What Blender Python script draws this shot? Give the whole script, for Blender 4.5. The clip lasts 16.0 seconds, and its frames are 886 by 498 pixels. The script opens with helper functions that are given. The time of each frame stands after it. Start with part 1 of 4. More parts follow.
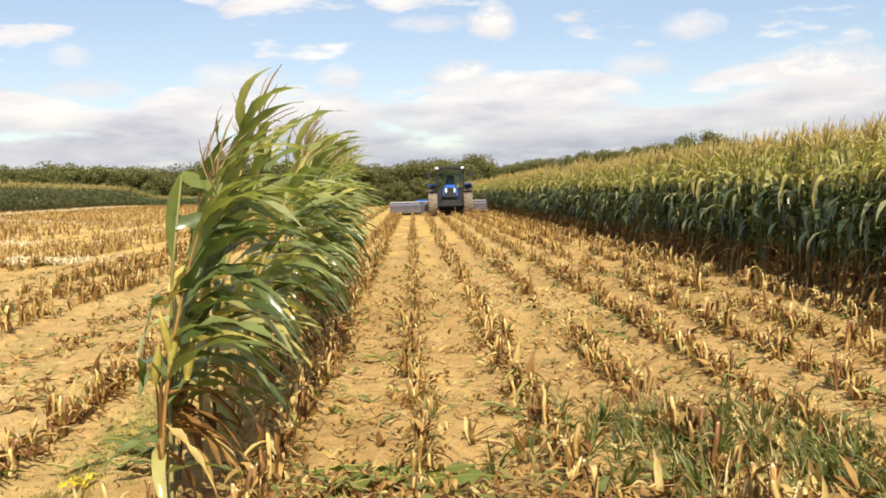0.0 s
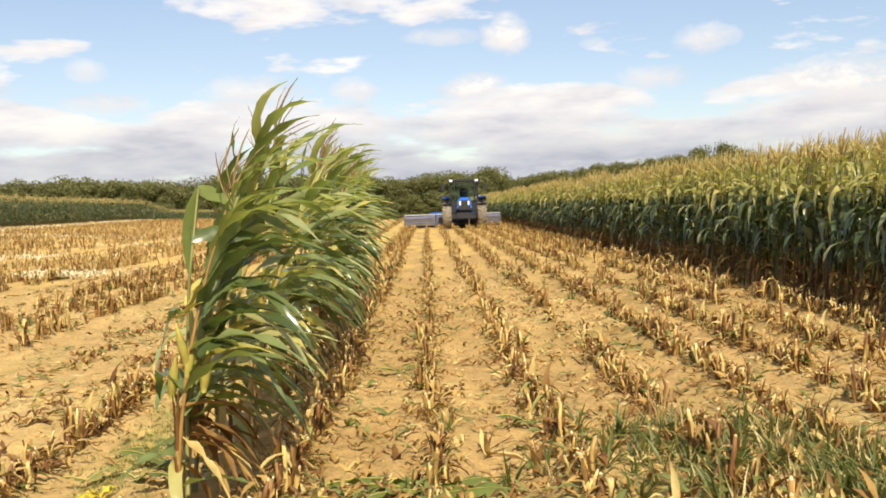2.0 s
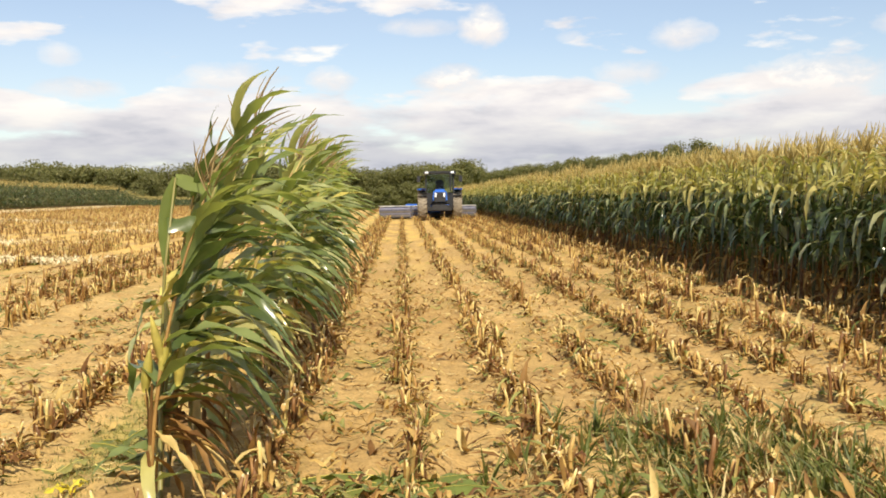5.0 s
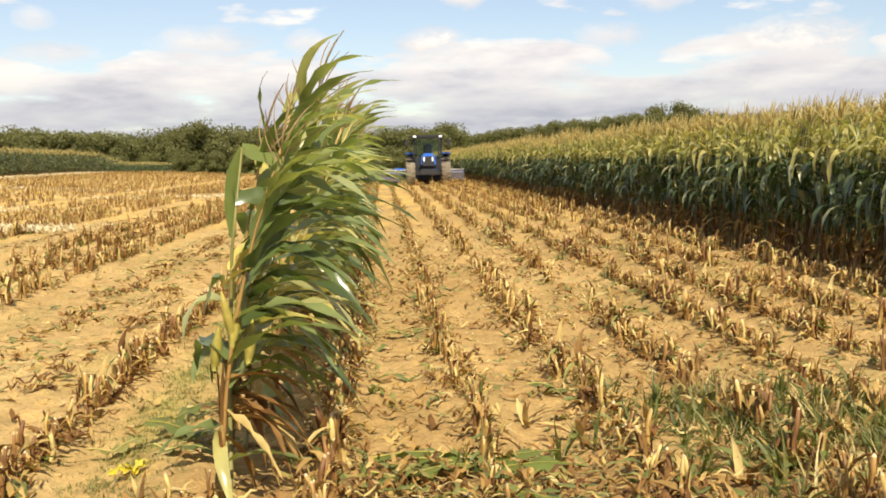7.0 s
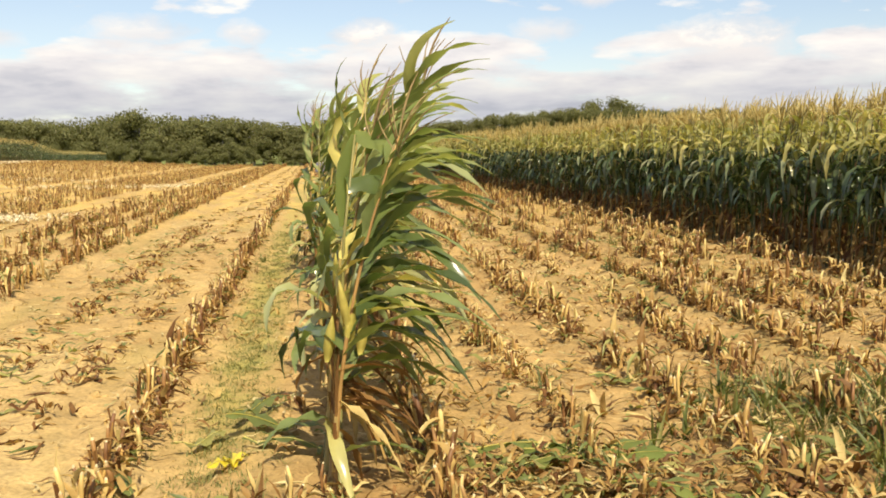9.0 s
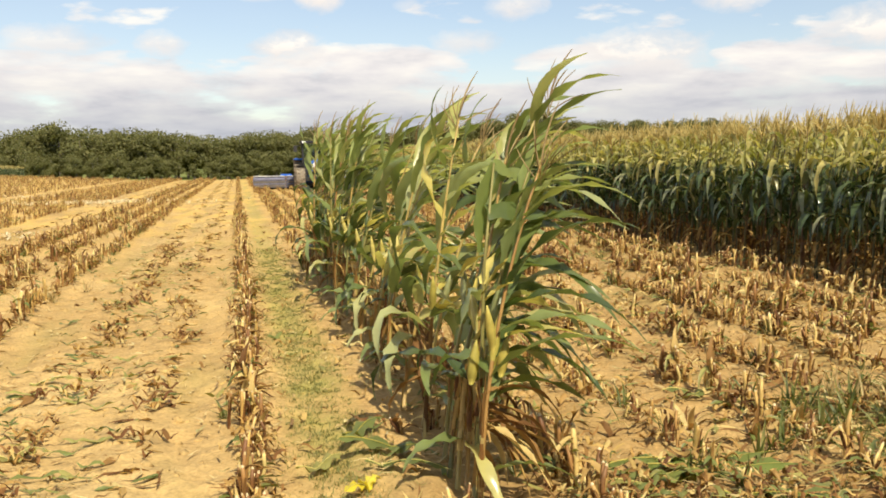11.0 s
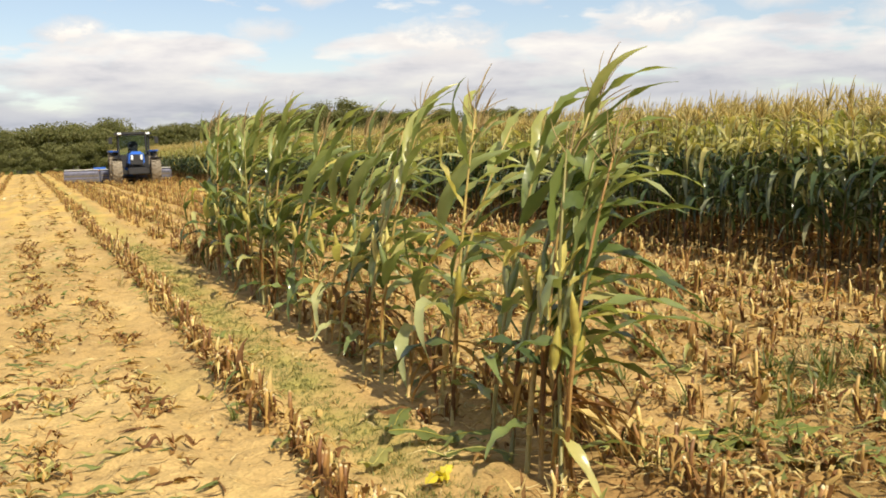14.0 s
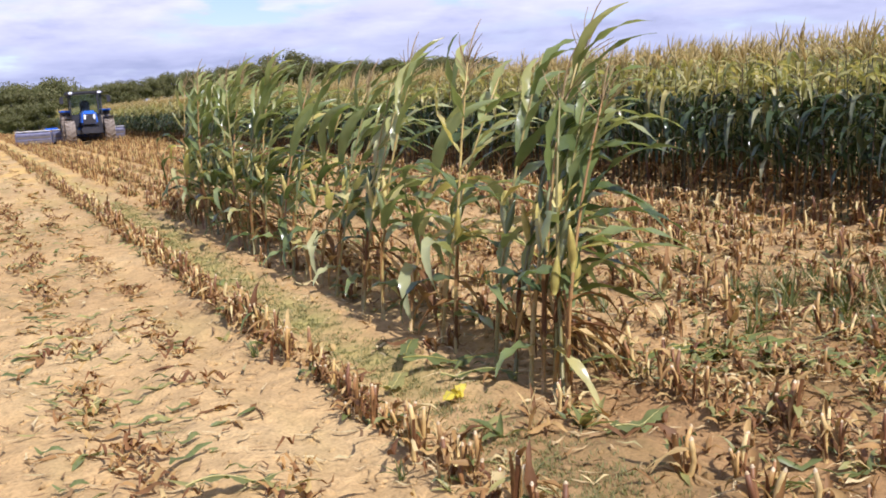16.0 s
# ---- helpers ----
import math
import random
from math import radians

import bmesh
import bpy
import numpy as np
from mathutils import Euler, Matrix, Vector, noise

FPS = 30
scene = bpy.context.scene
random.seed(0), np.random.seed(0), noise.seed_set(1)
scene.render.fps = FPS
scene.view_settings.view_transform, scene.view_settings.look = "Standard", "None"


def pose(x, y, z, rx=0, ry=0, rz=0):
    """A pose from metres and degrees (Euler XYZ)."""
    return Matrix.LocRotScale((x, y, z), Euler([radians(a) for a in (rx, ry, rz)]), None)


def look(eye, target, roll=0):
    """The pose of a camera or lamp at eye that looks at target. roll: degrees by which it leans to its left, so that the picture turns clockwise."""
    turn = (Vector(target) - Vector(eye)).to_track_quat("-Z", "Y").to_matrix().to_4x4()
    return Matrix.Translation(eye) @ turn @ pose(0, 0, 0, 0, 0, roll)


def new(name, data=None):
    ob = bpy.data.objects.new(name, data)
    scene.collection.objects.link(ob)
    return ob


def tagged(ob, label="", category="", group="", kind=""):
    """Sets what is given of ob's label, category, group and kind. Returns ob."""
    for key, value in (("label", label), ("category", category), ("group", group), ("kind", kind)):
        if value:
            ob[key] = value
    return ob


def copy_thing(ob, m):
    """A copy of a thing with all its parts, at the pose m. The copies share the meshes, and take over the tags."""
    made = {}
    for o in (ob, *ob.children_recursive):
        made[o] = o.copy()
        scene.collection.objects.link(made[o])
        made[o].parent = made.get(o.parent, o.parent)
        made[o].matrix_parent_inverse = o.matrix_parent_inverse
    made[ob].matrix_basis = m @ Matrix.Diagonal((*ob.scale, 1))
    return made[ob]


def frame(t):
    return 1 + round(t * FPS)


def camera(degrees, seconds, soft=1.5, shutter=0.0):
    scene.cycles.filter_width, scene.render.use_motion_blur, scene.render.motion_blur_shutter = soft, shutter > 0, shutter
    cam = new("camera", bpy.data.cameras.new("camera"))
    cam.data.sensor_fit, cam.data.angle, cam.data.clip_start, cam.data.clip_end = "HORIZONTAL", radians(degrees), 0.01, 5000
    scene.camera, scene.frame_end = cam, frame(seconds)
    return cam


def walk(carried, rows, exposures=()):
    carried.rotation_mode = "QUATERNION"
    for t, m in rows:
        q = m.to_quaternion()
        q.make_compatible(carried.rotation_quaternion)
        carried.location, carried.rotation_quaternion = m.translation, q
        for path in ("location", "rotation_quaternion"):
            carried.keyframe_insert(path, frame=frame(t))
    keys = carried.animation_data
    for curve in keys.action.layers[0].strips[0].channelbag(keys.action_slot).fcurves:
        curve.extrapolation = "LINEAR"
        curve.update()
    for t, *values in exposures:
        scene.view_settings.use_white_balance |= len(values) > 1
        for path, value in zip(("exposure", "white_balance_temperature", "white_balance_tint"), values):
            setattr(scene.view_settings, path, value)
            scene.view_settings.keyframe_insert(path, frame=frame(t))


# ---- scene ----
cam = camera(47.4, 16.0, soft=1.8)
PATH = [
    (0, (0.024, 0.46, 1.404), (0.081, 2.456, 1.29), -1.7),
    (0.5, (0.019, 0.463, 1.404), (0.074, 2.458, 1.274), -1.9),
    (1, (0.018, 0.458, 1.407), (0.057, 2.455, 1.295), -1.8),
    (1.5, (0.014, 0.451, 1.41), (0.036, 2.449, 1.312), -1.7),
    (2, (0.017, 0.455, 1.403), (0.047, 2.453, 1.315), -1.9),
    (2.5, (0.033, 0.461, 1.404), (0.073, 2.458, 1.315), -1.9),
    (3, (0.0, 0.45, 1.39), (0.06, 2.445, 1.267), -1.7),
    (3.5, (-0.001, 0.46, 1.412), (0.056, 2.455, 1.277), -1.8),
    (4, (0.008, 0.493, 1.41), (0.083, 2.489, 1.314), -1.1),
    (4.2, (0.012, 0.496, 1.411), (0.077, 2.492, 1.31), -1.2),
    (6.3, (-0.292, 0.593, 1.431), (-0.144, 2.584, 1.319), -1.2),
    (6.5, (-0.366, 0.607, 1.434), (-0.216, 2.596, 1.285), -1.7),
    (7, (-0.459, 0.711, 1.449), (-0.342, 2.7, 1.271), -1.2),
    (7.5, (-0.575, 0.831, 1.474), (-0.47, 2.82, 1.292), -2.4),
    (8, (-0.759, 0.855, 1.446), (-0.576, 2.842, 1.305), -0.1),
    (8.5, (-1.035, 0.767, 1.45), (-0.87, 2.751, 1.267), -0.7),
    (9, (-1.276, 0.817, 1.444), (-1.031, 2.793, 1.25), -0.6),
    (9.5, (-1.6, 0.883, 1.428), (-1.274, 2.848, 1.246), -1.6),
    (9.7, (-1.659, 0.889, 1.466), (-1.363, 2.859, 1.292), 0.1),
    (11.8, (-2.676, 0.825, 1.536), (-2.154, 2.748, 1.364), -1.9),
    (12, (-2.768, 0.851, 1.506), (-2.188, 2.757, 1.332), -1.5),
    (12.3, (-3.014, 0.874, 1.522), (-2.357, 2.753, 1.329), -2.0),
    (12.5, (-3.121, 0.895, 1.539), (-2.461, 2.77, 1.32), -3.8),
    (13, (-3.292, 0.993, 1.557), (-2.667, 2.881, 1.337), -1.3),
    (13.5, (-3.394, 1.147, 1.572), (-2.749, 3.031, 1.391), -2.0),
    (14, (-3.514, 1.175, 1.569), (-2.755, 3.014, 1.367), -1.6),
    (14.5, (-3.795, 1.083, 1.592), (-2.95, 2.88, 1.354), -4.0),
    (15, (-3.898, 0.961, 1.583), (-3.084, 2.768, 1.311), -4.0),
    (15.5, (-3.932, 0.836, 1.577), (-3.148, 2.642, 1.225), -4.4),
    (16, (-3.996, 0.785, 1.595), (-3.164, 2.578, 1.291), -3.3),
]
EXPO = [(0.0, 0.43, 7200, 6), (6.5, 0.43, 7350, 6), (9.0, 0.43, 7400, 6), (12.0, 0.38, 7400, 5), (15.0, 0.37, 7300, 5), (15.5, 0.33, 6700, 10), (15.6, 0.34, 5850, 19), (16.0, 0.36, 5600, 24)]
walk(cam, [(t, look(eye, target, roll)) for t, eye, target, roll in PATH], EXPO)

# ---- world, sun ----
SUN_FROM = Vector((0.12, -0.63, 0.77)).normalized()   # high, behind the walk, a little to the right
world = bpy.data.worlds.new("sky")
scene.world = world
world.use_nodes = True
wt = world.node_tree
wt.nodes.clear()


def wn(kind, **sockets):
    n = wt.nodes.new(kind)
    for k, v in sockets.items():
        n.inputs[k].default_value = v
    return n


def wmath(op, a, b=None, clamp=False):
    n = wt.nodes.new("ShaderNodeMath")
    n.operation, n.use_clamp = op, clamp
    for i, v in enumerate((a, b)):
        if v is None:
            continue
        if isinstance(v, (int, float)):
            n.inputs[i].default_value = v
        else:
            wt.links.new(v, n.inputs[i])
    return n.outputs[0]


def wramp(fac, stops):
    n = wt.nodes.new("ShaderNodeValToRGB")
    while len(n.color_ramp.elements) < len(stops):
        n.color_ramp.elements.new(0.5)
    for e, (p, c) in zip(n.color_ramp.elements, stops):
        e.position, e.color = p, (*c, 1) if isinstance(c, tuple) else (c, c, c, 1)
    wt.links.new(fac, n.inputs[0])
    return n.outputs[0]


def wmix(fac, a, b):
    n = wt.nodes.new("ShaderNodeMix")
    n.data_type = "RGBA"
    for i, v in ((0, fac), (6, a), (7, b)):
        if isinstance(v, (int, float)):
            n.inputs[i].default_value = v
        elif isinstance(v, tuple):
            n.inputs[i].default_value = (*v, 1)
        else:
            wt.links.new(v, n.inputs[i])
    return n.outputs[2]


SKY_GAIN = 0.105
sky = wt.nodes.new("ShaderNodeTexSky")
sky.sky_type, sky.sun_disc = "NISHITA", False
sky.sun_elevation = math.asin(SUN_FROM.z)
sky.sun_rotation = math.atan2(SUN_FROM.x, SUN_FROM.y)
sky.air_density, sky.dust_density = 1.0, 0.6
tc = wt.nodes.new("ShaderNodeTexCoord")
sep = wt.nodes.new("ShaderNodeSeparateXYZ")
wt.links.new(tc.outputs["Generated"], sep.inputs[0])
up = wmath("MAXIMUM", sep.outputs[2], 0.0)
lift = wmath("ADD", up, 0.05)
# clouds: billows in the direction of view, flatter and closer together towards the horizon
flat = wt.nodes.new("ShaderNodeCombineXYZ")
turn_angle = wmath("ARCTAN2", sep.outputs[0], sep.outputs[1])
wt.links.new(turn_angle, flat.inputs[0])
wt.links.new(wmath("MULTIPLY", wmath("POWER", wmath("ADD", up, 0.012), 0.85), 1.9), flat.inputs[1])


def wnoise(scale, detail, rough, offset, distort=0.0, stretch=(1, 1, 1)):
    m = wt.nodes.new("ShaderNodeMapping")
    m.inputs["Location"].default_value = offset
    m.inputs["Scale"].default_value = stretch
    wt.links.new(flat.outputs[0], m.inputs[0])
    n = wn("ShaderNodeTexNoise", Scale=scale, Detail=detail, Roughness=rough, Distortion=distort)
    wt.links.new(m.outputs[0], n.inputs["Vector"])
    return n.outputs[0]


big = wnoise(7.5, 8.0, 0.52, (3.4, 1.7, 0.0), 0.1, (1.0, 1.55, 1.0))
veil = wnoise(2.2, 3.0, 0.5, (8.3, 2.2, 0.0), 0.0, (1.0, 2.0, 1.0))
shade = wnoise(10.0, 7.0, 0.55, (5.2, 9.4, 0.0), 0.1, (1.0, 1.7, 1.0))
low = wramp(up, [(0.0, 1.0), (0.075, 1.0), (0.098, 0.62), (0.118, 0.12), (0.16, 0.0), (0.5, 0.3)])      # a closed deck low down
dens = wmath("ADD", big, wmath("MULTIPLY", low, 0.20))
deck = wramp(dens, [(0.56, 0.0), (0.61, 0.7), (0.68, 1.0)])
# single fair-weather heaps above the deck: bearing, height, half width, half height in degrees, and how thick
puffs, tops = None, None
billow = wnoise(40.0, 5.0, 0.6, (2.0, 6.0, 0.0), 0.2, (1.0, 0.75, 1.0))
ragged = wmath("MULTIPLY", wmath("SUBTRACT", billow, 0.5), 1.7)
for bearing, height, wide, high, thick in (
        (4.8, 9.3, 1.6, 1.25, 1.0), (1.2, 9.3, 2.5, 0.55, 0.62), (-18.2, 7.7, 1.3, 0.7, 0.6), (-17.4, 5.9, 2.6, 0.7, 0.75), (-9.4, 6.5, 3.2, 1.05, 0.8), (-3.8, 6.5, 1.5, 0.8, 0.9),
        (3.0, 6.4, 2.3, 1.0, 1.0), (12.8, 6.6, 2.2, 0.8, 0.7), (15.8, 8.5, 2.0, 0.9, 0.8), (22.6, 5.8, 4.2, 1.5, 1.0), (27.2, 8.4, 2.2, 0.8, 0.8), (9.6, 8.6, 0.9, 0.4, 0.45),
        (34.5, 6.5, 3.4, 1.4, 1.0), (41.0, 7.6, 3.0, 1.0, 0.8), (48.0, 6.2, 3.6, 1.3, 0.9), (-27.0, 7.0, 3.0, 1.2, 0.9), (-36.0, 8.0, 3.5, 1.3, 0.9), (-47.0, 6.6, 3.5, 1.4, 0.9)):
    dx = wmath("DIVIDE", wmath("SUBTRACT", turn_angle, radians(bearing)), radians(wide))
    dz = wmath("DIVIDE", wmath("SUBTRACT", sep.outputs[2], radians(height)), radians(high))
    near = wmath("SUBTRACT", 1.0, wmath("ADD", wmath("MULTIPLY", dx, dx), wmath("MULTIPLY", dz, dz)))
    one = wmath("MULTIPLY", wmath("MULTIPLY", wmath("ADD", near, ragged), 0.95, True), thick)
    lit = wmath("MULTIPLY", one, wmath("ADD", wmath("MULTIPLY", dz, 0.42), 0.62, True))
    puffs = one if puffs is None else wmath("MAXIMUM", puffs, one)
    tops = lit if tops is None else wmath("MAXIMUM", tops, lit)
mask = wmath("MAXIMUM", deck, puffs)
streaks = wramp(shade, [(0.34, (0.56, 0.565, 0.65)), (0.45, (0.68, 0.67, 0.74)), (0.56, (0.76, 0.745, 0.79)), (0.66, (0.84, 0.815, 0.83))])
heap = wramp(tops, [(0.0, (0.62, 0.61, 0.68)), (0.45, (0.70, 0.68, 0.73)), (0.85, (0.93, 0.90, 0.90))])
body = wmix(puffs, streaks, heap)
haze = wramp(up, [(0.0, (0.60, 0.66, 0.76)), (0.045, (0.66, 0.70, 0.77)), (0.09, (0.95, 0.96, 0.98)), (0.2, (1.02, 1.02, 1.02))])
mul = wt.nodes.new("ShaderNodeMix")
mul.data_type, mul.blend_type = "RGBA", "MULTIPLY"
mul.inputs[0].default_value = 1.0
wt.links.new(body, mul.inputs[6])
wt.links.new(haze, mul.inputs[7])
blue = wt.nodes.new("ShaderNodeMix")
blue.data_type, blue.blend_type = "RGBA", "MULTIPLY"
blue.inputs[0].default_value = 1.0
blue.inputs[7].default_value = (SKY_GAIN * 0.96, SKY_GAIN * 0.96, SKY_GAIN * 1.10, 1)
wt.links.new(sky.outputs[0], blue.inputs[6])
pale = wmix(wmath("MULTIPLY", veil, 0.24), blue.outputs[2], (0.66, 0.70, 0.76))
total = wmix(mask, pale, mul.outputs[2])
bg = wt.nodes.new("ShaderNodeBackground")
bg.inputs["Strength"].default_value = 1.0
wt.links.new(total, bg.inputs["Color"])
wo = wt.nodes.new("ShaderNodeOutputWorld")
wt.links.new(bg.outputs[0], wo.inputs[0])

sun_data = bpy.data.lights.new("sun", "SUN")
sun_data.energy, sun_data.angle, sun_data.color = 5.0, radians(0.6), (1.0, 0.93, 0.80)
sun = new("sun", sun_data)
sun.matrix_world = look(SUN_FROM * 60, (0, 0, 0))

# ---- materials ----


def lin(mat, a, b):
    mat.node_tree.links.new(a, b)


def stops(mat, fac, cols):
    n = mat.node_tree.nodes.new("ShaderNodeValToRGB")
    while len(n.color_ramp.elements) < len(cols):
        n.color_ramp.elements.new(0.5)
    for e, (p, c) in zip(n.color_ramp.elements, cols):
        e.position, e.color = p, (*c, 1) if isinstance(c, tuple) else (c, c, c, 1)
    lin(mat, fac, n.inputs[0])
    return n.outputs[0]


def grain(mat, scale, detail=4.0, stretch=None, space="Object"):
    t = mat.node_tree.nodes.new("ShaderNodeTexCoord")
    n = mat.node_tree.nodes.new("ShaderNodeTexNoise")
    n.inputs["Scale"].default_value, n.inputs["Detail"].default_value = scale, detail
    src = t.outputs[space]
    if stretch:
        m = mat.node_tree.nodes.new("ShaderNodeMapping")
        m.inputs["Scale"].default_value = stretch
        lin(mat, src, m.inputs[0])
        src = m.outputs[0]
    lin(mat, src, n.inputs["Vector"])
    return n.outputs[0]


def mmath(mat, op, a, b):
    n = mat.node_tree.nodes.new("ShaderNodeMath")
    n.operation = op
    for i, v in enumerate((a, b)):
        if isinstance(v, (int, float)):
            n.inputs[i].default_value = v
        else:
            lin(mat, v, n.inputs[i])
    return n.outputs[0]


def mixc(mat, fac, a, b, blend="MIX"):
    n = mat.node_tree.nodes.new("ShaderNodeMix")
    n.data_type, n.blend_type = "RGBA", blend
    for i, v in ((0, fac), (6, a), (7, b)):
        if isinstance(v, (int, float)):
            n.inputs[i].default_value = v
        elif isinstance(v, tuple):
            n.inputs[i].default_value = (*v, 1)
        else:
            lin(mat, v, n.inputs[i])
    return n.outputs[2]


def bump(mat, shader, height, strength, dist):
    n = mat.node_tree.nodes.new("ShaderNodeBump")
    n.inputs["Strength"].default_value, n.inputs["Distance"].default_value = strength, dist
    lin(mat, height, n.inputs["Height"])
    lin(mat, n.outputs[0], shader.inputs["Normal"])


def base(name, rough=0.6, metal=0.0):
    mat = bpy.data.materials.new(name)
    mat.use_nodes = True
    p = mat.node_tree.nodes["Principled BSDF"]
    p.inputs["Roughness"].default_value, p.inputs["Metallic"].default_value = rough, metal
    return mat, p


def chance(mat):
    """A number that differs from object to object and from joined piece to joined piece."""
    o = mat.node_tree.nodes.new("ShaderNodeObjectInfo")
    g = mat.node_tree.nodes.new("ShaderNodeNewGeometry")
    return mmath(mat, "FRACT", mmath(mat, "ADD", o.outputs["Random"], g.outputs["Random Per Island"]), 0.0)


def leafy(name, cols, rough=0.42, through_light=0.35, scale=9.0, glow=(1.25, 1.25, 0.7), gloss=0.5):
    """A thin leaf or husk: varied colour, long grain, and some light that comes through it."""
    mat, p = base(name, rough)
    p.inputs["Specular IOR Level"].default_value = gloss
    c = stops(mat, chance(mat), cols)
    g = grain(mat, scale, 4.0)
    c = mixc(mat, 0.55, c, stops(mat, g, [(0.3, 0.55), (0.7, 1.3)]), "MULTIPLY")
    lin(mat, c, p.inputs["Base Color"])
    bump(mat, p, grain(mat, scale * 6, 2.0), 0.25, 0.004)
    tr = mat.node_tree.nodes.new("ShaderNodeBsdfTranslucent")
    lin(mat, mixc(mat, 1.0, c, glow, "MULTIPLY"), tr.inputs["Color"])
    mx = mat.node_tree.nodes.new("ShaderNodeMixShader")
    mx.inputs[0].default_value = through_light
    lin(mat, p.outputs[0], mx.inputs[1])
    lin(mat, tr.outputs[0], mx.inputs[2])
    lin(mat, mx.outputs[0], mat.node_tree.nodes["Material Output"].inputs[0])
    return mat


def solid(name, cols, rough=0.6, scale=14.0, stretch=None, relief=0.3, metal=0.0, contrast=0.5):
    mat, p = base(name, rough, metal)
    c = stops(mat, chance(mat), cols) if len(cols) > 1 else cols[0]
    g = grain(mat, scale, 5.0, stretch)
    lin(mat, mixc(mat, contrast, c, stops(mat, g, [(0.3, 0.5), (0.7, 1.35)]), "MULTIPLY"), p.inputs["Base Color"])
    bump(mat, p, grain(mat, scale * 3, 3.0, stretch), relief, 0.005)
    return mat


# darker copy of the corn leaf; the field face's shade is in its colour
M_SHADED_LEAF = leafy("shaded_corn_leaf", [(0.0, (0.038, 0.062, 0.024)), (0.4, (0.062, 0.092, 0.036)), (0.78, (0.105, 0.135, 0.058)), (0.93, (0.22, 0.24, 0.13)), (1.0, (0.40, 0.38, 0.20))], 0.22, 0.28, 5.0)
# wide ramp: leaf highlights put into its pale end
M_GREEN = leafy("corn_leaf", [(0.0, (0.075, 0.110, 0.035)), (0.35, (0.150, 0.195, 0.066)), (0.62, (0.26, 0.310, 0.125)), (0.86, (0.42, 0.43, 0.21)), (1.0, (0.60, 0.52, 0.16))], 0.25, 0.40, 5.0, (1.25, 1.25, 0.7), 0.7)
# upper leaves paler: gloss and light from behind put into the colour
M_TOPS = leafy("corn_top_leaf", [(0.0, (0.18, 0.23, 0.07)), (0.5, (0.27, 0.32, 0.11)), (1.0, (0.42, 0.42, 0.15))], 0.30, 0.45, 5.0)
# upper leaves of the field corn, yellower and paler than those below
M_FIELD_TOP = leafy("field_top_leaf", [(0.0, (0.26, 0.27, 0.085)), (0.5, (0.40, 0.37, 0.125)), (1.0, (0.56, 0.48, 0.19))], 0.40, 0.42, 5.0)
M_DRY = leafy("dry_leaf", [(0.0, (0.13, 0.058, 0.020)), (0.35, (0.27, 0.145, 0.045)), (0.7, (0.47, 0.31, 0.105)), (1.0, (0.62, 0.50, 0.22))], 0.62, 0.25, 12.0, (1.1, 1.0, 0.8), 0.3)
M_HUSK = leafy("husk", [(0.0, (0.42, 0.36, 0.08)), (0.5, (0.60, 0.50, 0.13)), (1.0, (0.66, 0.60, 0.25))], 0.5, 0.3, 16.0, (1.1, 1.0, 0.7), 0.3)
M_BROWN_TASSEL = leafy("brown_tassel", [(0.0, (0.30, 0.20, 0.09)), (1.0, (0.52, 0.40, 0.20))], 0.6, 0.3, 20.0, (1.1, 1.0, 0.75), 0.3)
M_TASSEL = leafy("tassel", [(0.0, (0.46, 0.36, 0.13)), (0.5, (0.62, 0.50, 0.19)), (1.0, (0.72, 0.62, 0.30))], 0.6, 0.4, 20.0, (1.1, 1.0, 0.75), 0.3)
M_STALK = solid("corn_stalk", [(0.0, (0.15, 0.14, 0.045)), (0.4, (0.24, 0.21, 0.06)), (0.75, (0.40, 0.30, 0.09)), (1.0, (0.28, 0.12, 0.040))], 0.5, 22.0, (1, 1, 0.25))
# darker copy of the corn stalk, shade low in the field painted in
M_SHADED_STALK = solid("shaded_corn_stalk", [(0.0, (0.07, 0.075, 0.028)), (0.6, (0.12, 0.11, 0.040)), (1.0, (0.15, 0.075, 0.028))], 0.55, 22.0, (1, 1, 0.25))
M_STUB = solid("cut_stalk", [(0.0, (0.15, 0.060, 0.020)), (0.38, (0.31, 0.155, 0.048)), (0.72, (0.50, 0.315, 0.095)), (1.0, (0.68, 0.53, 0.21))], 0.6, 26.0, (1, 1, 0.3), 0.4, 0.0, 0.7)
M_SHEATH = leafy("brown_sheath", [(0.0, (0.11, 0.045, 0.017)), (0.45, (0.22, 0.105, 0.035)), (0.8, (0.40, 0.24, 0.075)), (1.0, (0.55, 0.42, 0.16))], 0.65, 0.2, 18.0, (1.1, 1.0, 0.8), 0.25)
M_PITH = solid("pith", [(0.0, (0.40, 0.28, 0.12)), (1.0, (0.62, 0.52, 0.32))], 0.8, 60.0)
M_GRASS = leafy("thin_grass", [(0.0, (0.15, 0.16, 0.045)), (1.0, (0.27, 0.25, 0.08))], 0.6, 0.3, 20.0)
M_WEED = leafy("weed_leaf", [(0.0, (0.070, 0.090, 0.020)), (0.5, (0.125, 0.150, 0.035)), (1.0, (0.27, 0.25, 0.085))], 0.5, 0.4, 20.0)
M_FRESH = leafy("cut_green_leaf", [(0.0, (0.12, 0.15, 0.040)), (0.5, (0.19, 0.21, 0.062)), (1.0, (0.36, 0.32, 0.10))], 0.5, 0.3, 10.0)
M_BIG = leafy("broad_green_leaf", [(0.0, (0.13, 0.165, 0.040)), (1.0, (0.20, 0.225, 0.060))], 0.6, 0.25, 8.0, (1.25, 1.25, 0.7), 0.25)
